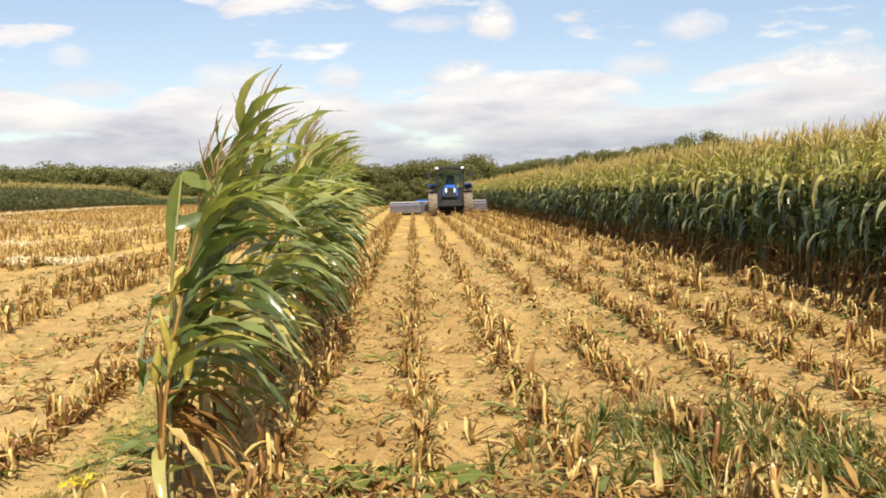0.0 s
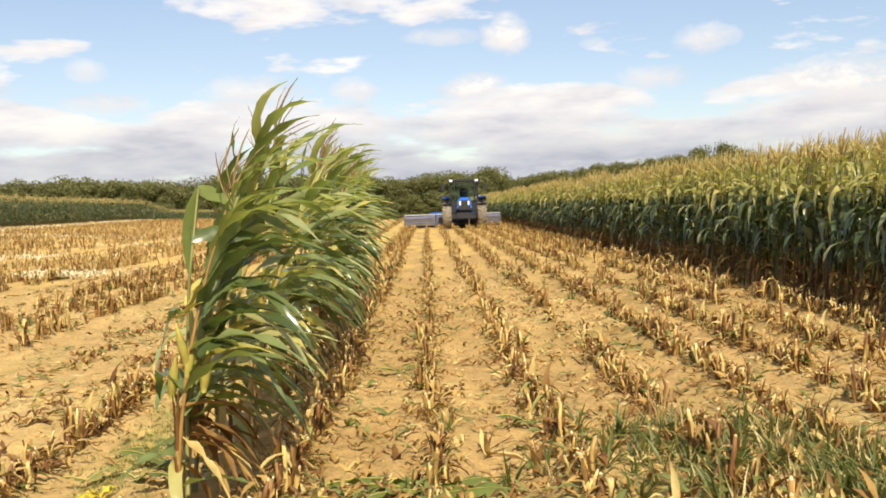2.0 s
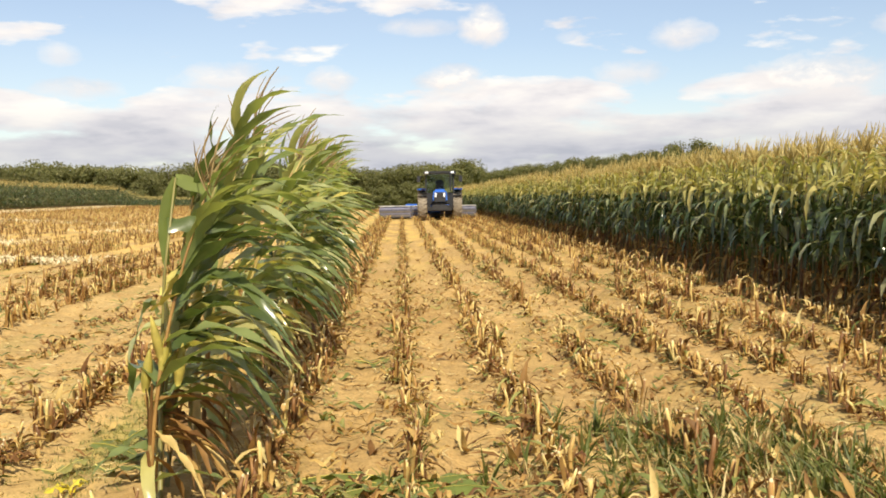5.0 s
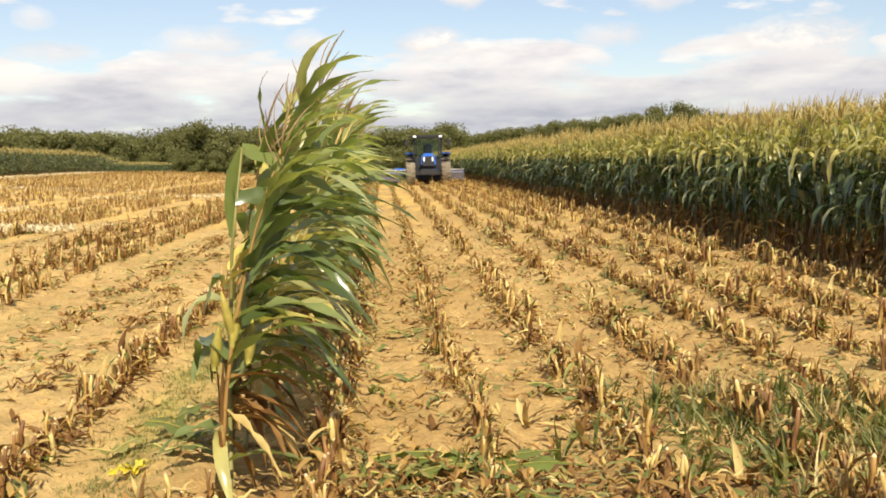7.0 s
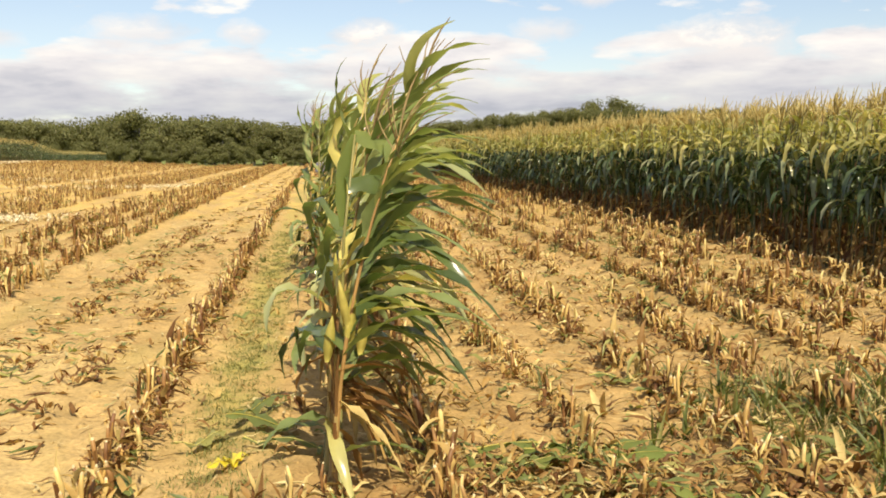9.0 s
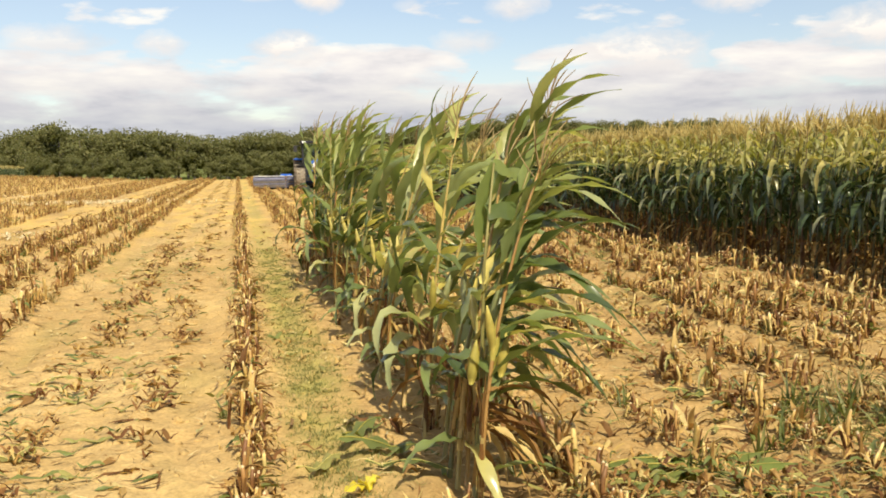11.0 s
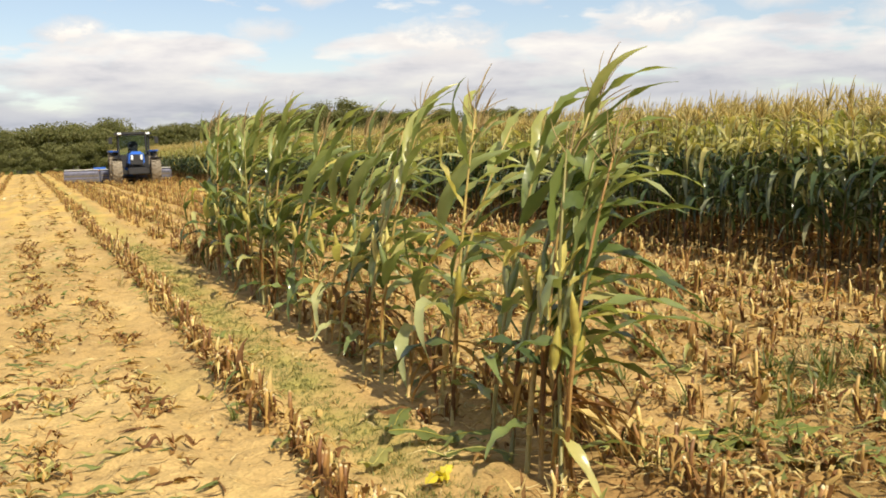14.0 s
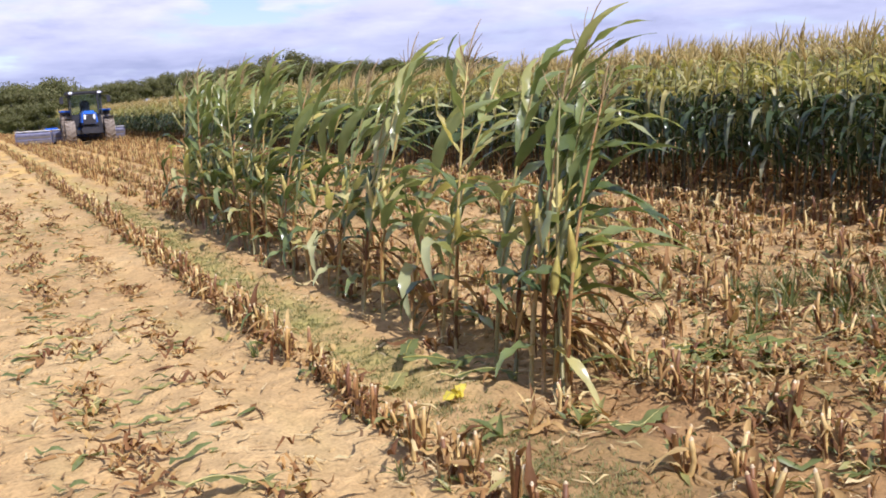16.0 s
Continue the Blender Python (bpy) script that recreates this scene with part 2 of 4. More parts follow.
M_YELLOW = leafy("yellow_leaf", [(0.0, (0.70, 0.58, 0.05)), (1.0, (0.75, 0.64, 0.10))], 0.5, 0.3, 14.0)
M_STRAW = leafy("straw", [(0.0, (0.20, 0.11, 0.04)), (0.4, (0.42, 0.29, 0.12)), (0.8, (0.60, 0.48, 0.24)), (1.0, (0.20, 0.20, 0.06))], 0.65, 0.15, 30.0, (1, 1, 0.8), 0.3)
M_BLEACHED = leafy("bleached_straw", [(0.0, (0.52, 0.42, 0.24)), (0.6, (0.66, 0.56, 0.36)), (1.0, (0.74, 0.66, 0.47))], 0.7, 0.15, 30.0, (1, 1, 0.9), 0.2)
# crown colours lightened, standing in for distance haze
M_CROWN = leafy("tree_leaves", [(0.0, (0.115, 0.120, 0.045)), (0.5, (0.155, 0.158, 0.060)), (1.0, (0.215, 0.198, 0.080))], 0.6, 0.38, 1.5, (1.2, 1.2, 0.6), 0.25)
M_BARK = solid("bark", [(0.0, (0.09, 0.075, 0.055)), (1.0, (0.17, 0.15, 0.12))], 0.85, 3.0, (1, 1, 0.2))
M_PAINT = solid("blue_paint", [(0.0, (0.025, 0.14, 0.58)), (1.0, (0.025, 0.14, 0.58))], 0.28, 5.0, None, 0.05, 0.0, 0.25)
M_BLACK = solid("black_metal", [(0.0, (0.02, 0.02, 0.024)), (1.0, (0.03, 0.03, 0.033))], 0.5, 8.0, None, 0.2, 0.0, 0.4)
M_TYRE = solid("dusty_tyre", [(0.0, (0.19, 0.155, 0.115)), (1.0, (0.24, 0.20, 0.15))], 0.85, 9.0, None, 0.4, 0.0, 0.7)
M_RIM = solid("rim", [(0.0, (0.55, 0.55, 0.53)), (1.0, (0.6, 0.6, 0.58))], 0.5, 8.0)
M_DECK = solid("grey_blue_steel", [(0.0, (0.13, 0.14, 0.24)), (1.0, (0.19, 0.19, 0.29))], 0.45, 4.0, None, 0.15, 0.0, 0.6)
M_FLAP = solid("dark_flap", [(0.0, (0.10, 0.10, 0.12)), (1.0, (0.16, 0.15, 0.16))], 0.7, 5.0)
M_LAMP, lp = base("lamp_glass", 0.1)
lp.inputs["Base Color"].default_value = (0.85, 0.87, 0.9, 1)
M_GLASS, gp = base("cab_glass", 0.04)
gp.inputs["Base Color"].default_value = (0.75, 0.85, 0.85, 1)
gp.inputs["Transmission Weight"].default_value = 1.0
gp.inputs["IOR"].default_value = 1.2

# soil: pale dusty crust with darker damp crumbs; grass past the field's end
M_SOIL, sp = base("soil", 0.95)
sp.inputs["Specular IOR Level"].default_value = 0.15
g1 = grain(M_SOIL, 0.45, 5.0)
g2 = grain(M_SOIL, 6.0, 6.0)
g3 = grain(M_SOIL, 45.0, 4.0)
g4 = grain(M_SOIL, 1.6, 4.0, (1.0, 0.25, 1.0))
soil_c = stops(M_SOIL, g1, [(0.30, (0.37, 0.240, 0.098)), (0.55, (0.455, 0.308, 0.130)), (0.75, (0.51, 0.37, 0.170))])
soil_c = mixc(M_SOIL, 0.6, soil_c, stops(M_SOIL, g2, [(0.30, 0.62), (0.55, 1.0), (0.75, 1.18)]), "MULTIPLY")
soil_c = mixc(M_SOIL, 0.5, soil_c, stops(M_SOIL, g3, [(0.30, 0.55), (0.5, 1.0), (0.72, 1.35)]), "MULTIPLY")
soil_c = mixc(M_SOIL, mmath(M_SOIL, "MULTIPLY", stops(M_SOIL, g4, [(0.52, 0.0), (0.72, 1.0)]), 0.35), soil_c, (0.20, 0.19, 0.055))
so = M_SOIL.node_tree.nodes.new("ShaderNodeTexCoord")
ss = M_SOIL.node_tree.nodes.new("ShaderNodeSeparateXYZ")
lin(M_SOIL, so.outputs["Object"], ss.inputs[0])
# browner, darker soil towards positive x
browner = stops(M_SOIL, mmath(M_SOIL, "MULTIPLY", mmath(M_SOIL, "ADD", mmath(M_SOIL, "ADD", ss.outputs[0], mmath(M_SOIL, "MULTIPLY", g1, 2.4)), 8.0), 0.1), [(0.70, 0.0), (0.84, 1.0)])
soil_c = mixc(M_SOIL, mmath(M_SOIL, "MULTIPLY", browner, 0.4), soil_c, mixc(M_SOIL, 1.0, soil_c, (0.76, 0.69, 0.64), "MULTIPLY"))
# a mossy green strip beside the standing row
away = mmath(M_SOIL, "ABSOLUTE", mmath(M_SOIL, "ADD", ss.outputs[0], 1.80), 0.0)
moss = mmath(M_SOIL, "MULTIPLY", stops(M_SOIL, away, [(0.10, 1.0), (0.30, 0.0)]), stops(M_SOIL, grain(M_SOIL, 2.2, 5.0), [(0.36, 0.15), (0.62, 0.8)]))
moss = mmath(M_SOIL, "MULTIPLY", moss, stops(M_SOIL, mmath(M_SOIL, "DIVIDE", ss.outputs[1], 10.0), [(0.55, 0.0), (0.68, 1.0)]))
soil_c = mixc(M_SOIL, moss, soil_c, (0.32, 0.29, 0.085))
# browner, darker soil at low y, with ragged edges
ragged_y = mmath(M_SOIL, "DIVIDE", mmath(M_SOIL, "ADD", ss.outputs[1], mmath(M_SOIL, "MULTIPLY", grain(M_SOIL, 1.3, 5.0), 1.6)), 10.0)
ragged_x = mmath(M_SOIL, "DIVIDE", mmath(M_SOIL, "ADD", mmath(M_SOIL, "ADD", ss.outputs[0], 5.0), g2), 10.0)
near_dark = mmath(M_SOIL, "MULTIPLY", stops(M_SOIL, ragged_y, [(0.585, 1.0), (0.645, 0.0)]), stops(M_SOIL, ragged_x, [(0.31, 0.0), (0.38, 1.0)]))
soil_c = mixc(M_SOIL, mmath(M_SOIL, "MULTIPLY", near_dark, 0.65), soil_c, mixc(M_SOIL, 1.0, soil_c, (0.62, 0.54, 0.50), "MULTIPLY"))
edge = mmath(M_SOIL, "ADD", ss.outputs[1], mmath(M_SOIL, "MULTIPLY", g1, 10.0))
past = stops(M_SOIL, mmath(M_SOIL, "DIVIDE", edge, 200.0), [(0.615, 0.0), (0.64, 1.0)])
meadow = stops(M_SOIL, grain(M_SOIL, 0.12, 5.0), [(0.3, (0.10, 0.13, 0.03)), (0.7, (0.20, 0.21, 0.06))])
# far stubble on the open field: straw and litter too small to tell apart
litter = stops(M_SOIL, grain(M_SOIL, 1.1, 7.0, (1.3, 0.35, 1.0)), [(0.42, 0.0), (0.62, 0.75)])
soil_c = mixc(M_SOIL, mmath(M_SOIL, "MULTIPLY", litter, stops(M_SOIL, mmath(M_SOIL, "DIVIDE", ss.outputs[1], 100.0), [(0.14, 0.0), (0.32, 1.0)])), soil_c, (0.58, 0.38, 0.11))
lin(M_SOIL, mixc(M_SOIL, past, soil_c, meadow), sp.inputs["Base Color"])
bump(M_SOIL, sp, mmath(M_SOIL, "ADD", g2, mmath(M_SOIL, "MULTIPLY", g3, 0.35)), 0.8, 0.035)

# ---- mesh tools ----
R = random.Random(7)


def smooth(a, b, v):
    u = np.clip((np.asarray(v, float) - a) / (b - a), 0, 1)
    return u * u * (3 - 2 * u)


def gz(x, y):
    """Height of the ground: flat field, a gentle rise to the far left, a drop at its end and a hill beyond."""
    return (-0.07 + 0.07 * smooth(8, 16, y) + 0.62 * smooth(-9, -27, x) * (1 - smooth(150, 260, y)) - 1.2 * smooth(114, 140, y)
            + 6.5 * smooth(-8, 80, x) * smooth(128, 300, y))


def raw_mesh(name, V, F, mats, idx=None, smooth_faces=True):
    """A mesh from arrays of corners and quads."""
    me = bpy.data.meshes.new(name)
    V, F = np.asarray(V, np.float32), np.asarray(F, np.int32)
    me.vertices.add(len(V))
    me.vertices.foreach_set("co", V.ravel())
    me.loops.add(F.size)
    me.loops.foreach_set("vertex_index", F.ravel())
    me.polygons.add(len(F))
    me.polygons.foreach_set("loop_start", np.arange(0, F.size, 4, dtype=np.int32))
    me.polygons.foreach_set("loop_total", np.full(len(F), 4, np.int32))
    for m in mats:
        me.materials.append(m)
    if idx is not None:
        me.polygons.foreach_set("material_index", np.asarray(idx, np.int32))
    me.polygons.foreach_set("use_smooth", np.full(len(F), smooth_faces))
    me.update(calc_edges=True)
    return me


def strip(points, widths, side, fold=0.25, curl=0.0):
    """A leaf blade along points: three corners across, folded along its midrib."""
    P = np.asarray(points, float)
    n = len(P)
    T = np.gradient(P, axis=0)
    T /= np.linalg.norm(T, axis=1)[:, None] + 1e-9
    S = np.cross(T, np.cross(np.asarray(side, float), T))
    S /= np.linalg.norm(S, axis=1)[:, None] + 1e-9
    N = np.cross(S, T)
    w = np.asarray(widths)[:, None] * 0.5
    wob = (np.sin(np.arange(n) * 1.9 + curl) * 0.42)[:, None]
    V = np.stack([P - S * w + N * w * (fold + wob), P, P + S * w + N * w * (fold - wob)], 1).reshape(-1, 3)
    F = [(3 * i + j, 3 * i + j + 1, 3 * i + j + 4, 3 * i + j + 3) for i in range(n - 1) for j in (0, 1)]
    return V, np.array(F)


def tube(points, radii, sides=6):
    P = np.asarray(points, float)
    n = len(P)
    T = np.gradient(P, axis=0)
    T /= np.linalg.norm(T, axis=1)[:, None] + 1e-9
    ref = np.array([1.0, 0.03, 0.0]) if abs(T[0][0]) < 0.9 else np.array([0.0, 1.0, 0.1])
    A = np.cross(T, ref)
    A /= np.linalg.norm(A, axis=1)[:, None] + 1e-9
    B = np.cross(T, A)
    a = np.arange(sides) * 2 * np.pi / sides
    V = (P[:, None] + (A[:, None] * np.cos(a)[None, :, None] + B[:, None] * np.sin(a)[None, :, None]) * np.asarray(radii)[:, None, None]).reshape(-1, 3)
    F = [(i * sides + j, i * sides + (j + 1) % sides, (i + 1) * sides + (j + 1) % sides, (i + 1) * sides + j) for i in range(n - 1) for j in range(sides)]
    if sides == 6:
        for o in (0, (n - 1) * sides):
            F += [(o, o + 1, o + 2, o + 3), (o, o + 3, o + 4, o + 5)]
    return V, np.array(F)


def join(pieces):
    V, F, o = [], [], 0
    for v, f in pieces:
        V.append(v)
        F.append(np.asarray(f) + o)
        o += len(v)
    return np.concatenate(V), np.concatenate(F)


def blow(start, az, elev, length, steps, wind, droop, rnd):
    """The line of a leaf that leaves the stalk at an angle, sags and is carried by the wind."""
    d = np.array([math.cos(az) * math.cos(elev), math.sin(az) * math.cos(elev), math.sin(elev)])
    p, out = np.array(start, float), []
    ds = length / (steps - 1)
    gust = np.array([1.0, rnd.uniform(-0.25, 0.15), rnd.uniform(0.0, 0.35)])
    for i in range(steps):
        out.append(p.copy())
        s = i / (steps - 1)
        d = d + (gust * wind * (0.35 + s) + np.array([0, 0, -droop * (0.3 + s)])) * ds
        d /= np.linalg.norm(d)
        p = p + d * ds
    return np.array(out)


def blade_widths(n, w, ragged=0.0, rnd=R):
    s = np.linspace(0, 1, n)
    return w * np.clip(0.55 + 2.6 * s, 0, 1) * np.clip((1.0 - s) * 2.0, 0.03, 1) ** 0.8 * (1 + ragged * np.array([rnd.uniform(-1, 1) for _ in range(n)]))


def corn_plant(rnd, height=2.05, leaves=12, steps=9, sides=6, wind=1.5, ears=1, dry=3, tassel=True, low_from=0.10, sag=1.0, green=None, broad=1.0, rise=(0.70, 1.15), plume=None, skirt=0, tops=None, lee=0.55):
    """The parts of one corn plant: (name, material, corners, quads)."""
    lean = rnd.uniform(0.06, 0.16) * min(1.6, wind)
    ly = rnd.uniform(-0.07, 0.07)
    zs = np.linspace(0, 1, 10)
    line = np.stack([lean * zs ** 2 * height * 0.8, ly * zs ** 2 * height, zs * height * 0.93], 1)
    rad = 0.0135 * (1 - 0.62 * zs) * (1 + 0.10 * np.cos(np.arange(10) * np.pi))

    def on(z):
        return np.array([np.interp(z, zs, line[:, k]) for k in range(3)])
    # with green set, the stalk takes the darker colour with shade in it
    out = [("stalk", M_SHADED_STALK if green else M_STALK, *tube(line, rad, sides))]
    plane = rnd.uniform(0, math.pi)
    for i in range(leaves):
        s = low_from + (0.93 - low_from) * (i + rnd.uniform(-0.2, 0.2)) / max(1, leaves - 1)
        s = min(max(s, 0.04), 0.97)
        az = plane + i * math.pi + rnd.gauss(0, 0.45)
        if not green:     # turned down wind
            az = math.atan2(math.sin(az), math.cos(az) + lee)
        L = rnd.uniform(0.58, 0.86) * (1.0 - 0.45 * abs(s - 0.5) * 1.4) * (1.0 if green else 1.08 if s < 0.8 else 0.9)
        w = broad * rnd.uniform(0.062, 0.092) * (1.0 if s < 0.75 else 0.72)
        if i < dry:
            line2 = blow(on(s), az, rnd.uniform(-0.5, 0.4), L * 0.75, steps, wind * 0.5, rnd.uniform(4, 9), rnd)
            line2[:, 2] = np.maximum(line2[:, 2], 0.02)
            v, f = strip(line2, blade_widths(steps, w * 0.5, 0.35, rnd), (math.sin(az), -math.cos(az), 0.1), 0.7, rnd.uniform(0, 6))
            out.append(("dry_leaf", M_SHEATH if green else M_DRY, v, f))
        else:
            up = rnd.uniform(*rise) - (0.0 if green or s > 0.6 else 0.35)
            line2 = blow(on(s), az, up, L, steps, wind * rnd.uniform(0.7, 1.6), rnd.uniform(1.6, 4.6) * sag * (1.0 if green or s > 0.6 else 1.5), rnd)
            v, f = strip(line2, blade_widths(steps, w, 0.06, rnd), (math.sin(az), -math.cos(az), rnd.uniform(-0.3, 0.3)), 0.30, rnd.uniform(0, 6))
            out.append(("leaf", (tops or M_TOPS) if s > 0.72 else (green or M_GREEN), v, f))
    for i in range(skirt):      # lower green leaves that hang round the foot
        az = rnd.uniform(0, 6.28)
        s = 0.12 + 0.34 * (i + rnd.random()) / skirt
        line2 = blow(on(s), az, rnd.uniform(0.1, 0.9), rnd.uniform(0.35, 0.62), steps, wind * rnd.uniform(0.9, 1.6), rnd.uniform(3, 7), rnd)
        line2[:, 2] = np.maximum(line2[:, 2], 0.02)
        v, f = strip(line2, blade_widths(steps, rnd.uniform(0.05, 0.085), 0.12, rnd), (math.sin(az), -math.cos(az), 0.2), 0.4, rnd.uniform(0, 6))
        out.append(("leaf", M_SHADED_LEAF if rnd.random() < 0.25 else M_GREEN, v, f))
    for i in range(ears):
        s = rnd.uniform(0.38, 0.50)
        az = rnd.uniform(0, 6.28)
        p = on(s)
        d = np.array([math.cos(az) * 0.22, math.sin(az) * 0.22, 0.95])
        u = np.linspace(0, 1, 6)
        v, f = tube(p + d * 0.24 * u[:, None], [0.008, 0.019, 0.023, 0.021, 0.013, 0.003], 6)
        out.append(("ear", M_HUSK if rnd.random() < 0.6 else M_GREEN, v, f))
    if tassel:
        top, tp = on(1.0), []
        for i in range(9):
            az = rnd.uniform(0, 6.28)
            ln = blow(top - np.array([0, 0, rnd.uniform(0, 0.10)]), az, rnd.uniform(0.7, 1.45), rnd.uniform(0.16, 0.30), 5, wind * 1.3, 1.2, rnd)
            tp.append(tube(ln, np.array([0.004, 0.007, 0.008, 0.007, 0.003]) * (0.45 if plume else 1.0), 3))
        tp.append(tube(blow(top, 0, 1.45, 0.30, 5, wind, 0.2, rnd), [0.004, 0.006, 0.006, 0.005, 0.002], 3))
        out.append(("tassel", plume or M_TASSEL, *join(tp)))
    return out


def thing(name, pieces, label, category, group="", m=None):
    """An Empty at the base with one mesh for each piece."""
    root = new(name)
    tagged(root, label, category, group)
    for pname, mat, v, f in pieces:
        ob = new(pname, raw_mesh(pname, v, f, [mat]))
        ob.parent = root
    if m is not None:
        root.matrix_basis = m
    return root


def stamp(name, variants, places, label, category):
    """Many copies of a few plants, joined into one mesh of kind stuff. places: x, y, z, turn, scale, variant."""
    mats, slots, packed = [], {}, []
    for parts in variants:
        V, F, I, o = [], [], [], 0
        for _, mat, v, f in parts:
            if mat.name not in slots:
                slots[mat.name] = len(mats)
                mats.append(mat)
            V.append(v)
            F.append(np.asarray(f) + o)
            I.append(np.full(len(f), slots[mat.name]))
            o += len(v)
        packed.append((np.concatenate(V), np.concatenate(F), np.concatenate(I)))
    AV, AF, AI, o = [], [], [], 0
    for x, y, z, turn, scale, k in places:
        V, F, I = packed[k]
        c, s = math.cos(turn) * scale, math.sin(turn) * scale
        W = np.empty_like(V)
        W[:, 0] = V[:, 0] * c - V[:, 1] * s + x
        W[:, 1] = V[:, 0] * s + V[:, 1] * c + y
        W[:, 2] = V[:, 2] * scale + z
        AV.append(W)
        AF.append(F + o)
        AI.append(I)
        o += len(V)
    ob = new(name, raw_mesh(name, np.concatenate(AV), np.concatenate(AF), mats, np.concatenate(AI)))
    return tagged(ob, label, category, kind="stuff")


# ---- ground: one sheet, fine where the camera passes ----
def graded(inner, far_lo, far_hi):
    lo, hi = [inner[0]], [inner[-1]]
    step = inner[1] - inner[0]
    while lo[-1] > far_lo:
        step *= 1.16
        lo.append(lo[-1] - step)
    step = inner[1] - inner[0]
    while hi[-1] < far_hi:
        step *= 1.13
        hi.append(hi[-1] + step)
    return np.array(lo[:0:-1] + list(inner) + hi[1:])


gx = graded(np.arange(-6.5, 6.01, 0.05), -1800, 1800)
gy = graded(np.arange(2.5, 15.0, 0.05), -1500, 2600)
GX, GY = np.meshgrid(gx, gy)
relief = np.zeros_like(GX)
fine = (np.abs(GX) < 30) & (GY > -5) & (GY < 90)
ys, xs = np.nonzero(fine)
vals = np.empty(len(ys))
for i, (a, b) in enumerate(zip(ys, xs)):
    x, y = GX[a, b], GY[a, b]
    vals[i] = (0.034 * noise.noise((x * 2.3, y * 1.1, 0.3)) + 0.030 * noise.noise((x * 7.0, y * 5.0, 4.1)) + 0.018 * noise.noise((x * 17, y * 15, 9.0)))
relief[fine] = vals
ridge = 0.022 * np.cos(GX * 2 * np.pi / 0.75) * (np.abs(GX) < 30) * (GY < 100)
GZ = gz(GX, GY) + relief + ridge
GV = np.stack([GX, GY, GZ], -1).reshape(-1, 3)
COLS, LINES = len(gx), len(gy)
q = (np.arange(LINES - 1)[:, None] * COLS + np.arange(COLS - 1)[None, :]).ravel()
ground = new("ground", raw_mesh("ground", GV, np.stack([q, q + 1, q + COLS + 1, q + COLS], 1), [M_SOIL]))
tagged(ground, "sandy ochre field soil with crumbs, ruts and old furrows", "field soil", kind="structure")


def gh(x, y):
    """Height of the sheet at a place."""
    i = min(max(int(np.searchsorted(gx, x)) - 1, 0), COLS - 2)
    j = min(max(int(np.searchsorted(gy, y)) - 1, 0), LINES - 2)
    u, v = (x - gx[i]) / (gx[i + 1] - gx[i]), (y - gy[j]) / (gy[j + 1] - gy[j])
    return float((GZ[j, i] * (1 - u) + GZ[j, i + 1] * u) * (1 - v) + (GZ[j + 1, i] * (1 - u) + GZ[j + 1, i + 1] * u) * v)


# ---- the strip of corn left standing ----
ROW = 0.75
front = []
for i in range(10):
    end = i < 5       # the clump at the end of the row: brown sheaths, ripe ears low down
    rnd = random.Random(100 + i)
    p = corn_plant(rnd, rnd.uniform(1.74, 1.84) if i < 3 else rnd.uniform(1.94, 2.08), 12 if end else 13, 11, 6, rnd.uniform(1.1, 2.5), 2 if end else 1 + i % 2, 2, i % 2 == 0, 0.20, 0.95, None, 1.02, (0.80, 1.35), M_BROWN_TASSEL, 2 if i < 3 else 3, lee=1.15 if i < 4 else 0.55)
    for j in range(6 if end else 3):      # dry sheaths that hug the stalk and peel off it
        az, z0 = rnd.uniform(0, 6.28), rnd.uniform(0.03, 0.45)
        zz = np.linspace(z0, z0 + rnd.uniform(0.18, 0.34), 6)
        peel = 0.012 + 0.05 * np.linspace(0, 1, 6) ** 3 * rnd.random()
        pts = np.stack([0.02 * zz + math.cos(az) * peel, math.sin(az) * peel, zz], 1)
        p.append(("dry_sheath", M_SHEATH if j % 2 else M_DRY, *strip(pts, np.linspace(0.034, 0.016, 6), (math.sin(az), -math.cos(az), 0), 0.6, rnd.uniform(0, 6))))
    if end:
        for j in range(2):                # curled dead leaves that trail to the ground
            az = rnd.uniform(-0.7, 0.9)
            ln = blow((0.01, 0, rnd.uniform(0.30, 0.60)), az, rnd.uniform(-0.2, 0.5), rnd.uniform(0.45, 0.7), 11, 0.5, rnd.uniform(2.5, 5), rnd)
            ln[:, 2] = np.maximum(ln[:, 2], 0.03)
            p.append(("dry_leaf", M_DRY, *strip(ln, blade_widths(11, 0.032, 0.3, rnd), (math.sin(az), -math.cos(az), 0.1), 0.7, rnd.uniform(0, 6))))
    for j in range(1 + i % 2):            # small yellow leaves by the ears
        az = rnd.uniform(-1.2, 1.2)
        ln = blow((0.03, 0, rnd.uniform(0.75, 1.10)), az, rnd.uniform(0.5, 1.2), rnd.uniform(0.16, 0.30), 7, 1.5, rnd.uniform(2, 7), rnd)
        p.append(("yellow_leaf", M_HUSK, *strip(ln, blade_widths(7, 0.05, 0.15, rnd), (math.sin(az), -math.cos(az), 0.2), 0.4, rnd.uniform(0, 6))))
    front.append(p)
CORN_LABEL = "tall green corn plant with wind-blown leaves, standing in the left-over row"
ROW_X = ((5.2, 6.0, 8.0, 10.5, 13.0, 15.7), (-1.21, -1.24, -1.25, -1.24, -1.22, -1.18))
row_y = [5.27, 5.40, 5.50, 5.60, 5.78, 6.08, 6.62, 6.92, 7.34, 7.78]
while row_y[-1] < 15.4:
    row_y.append(row_y[-1] + (R.uniform(0.22, 0.60) if row_y[-1] < 10.8 else R.uniform(0.12, 0.30)))
protos = []
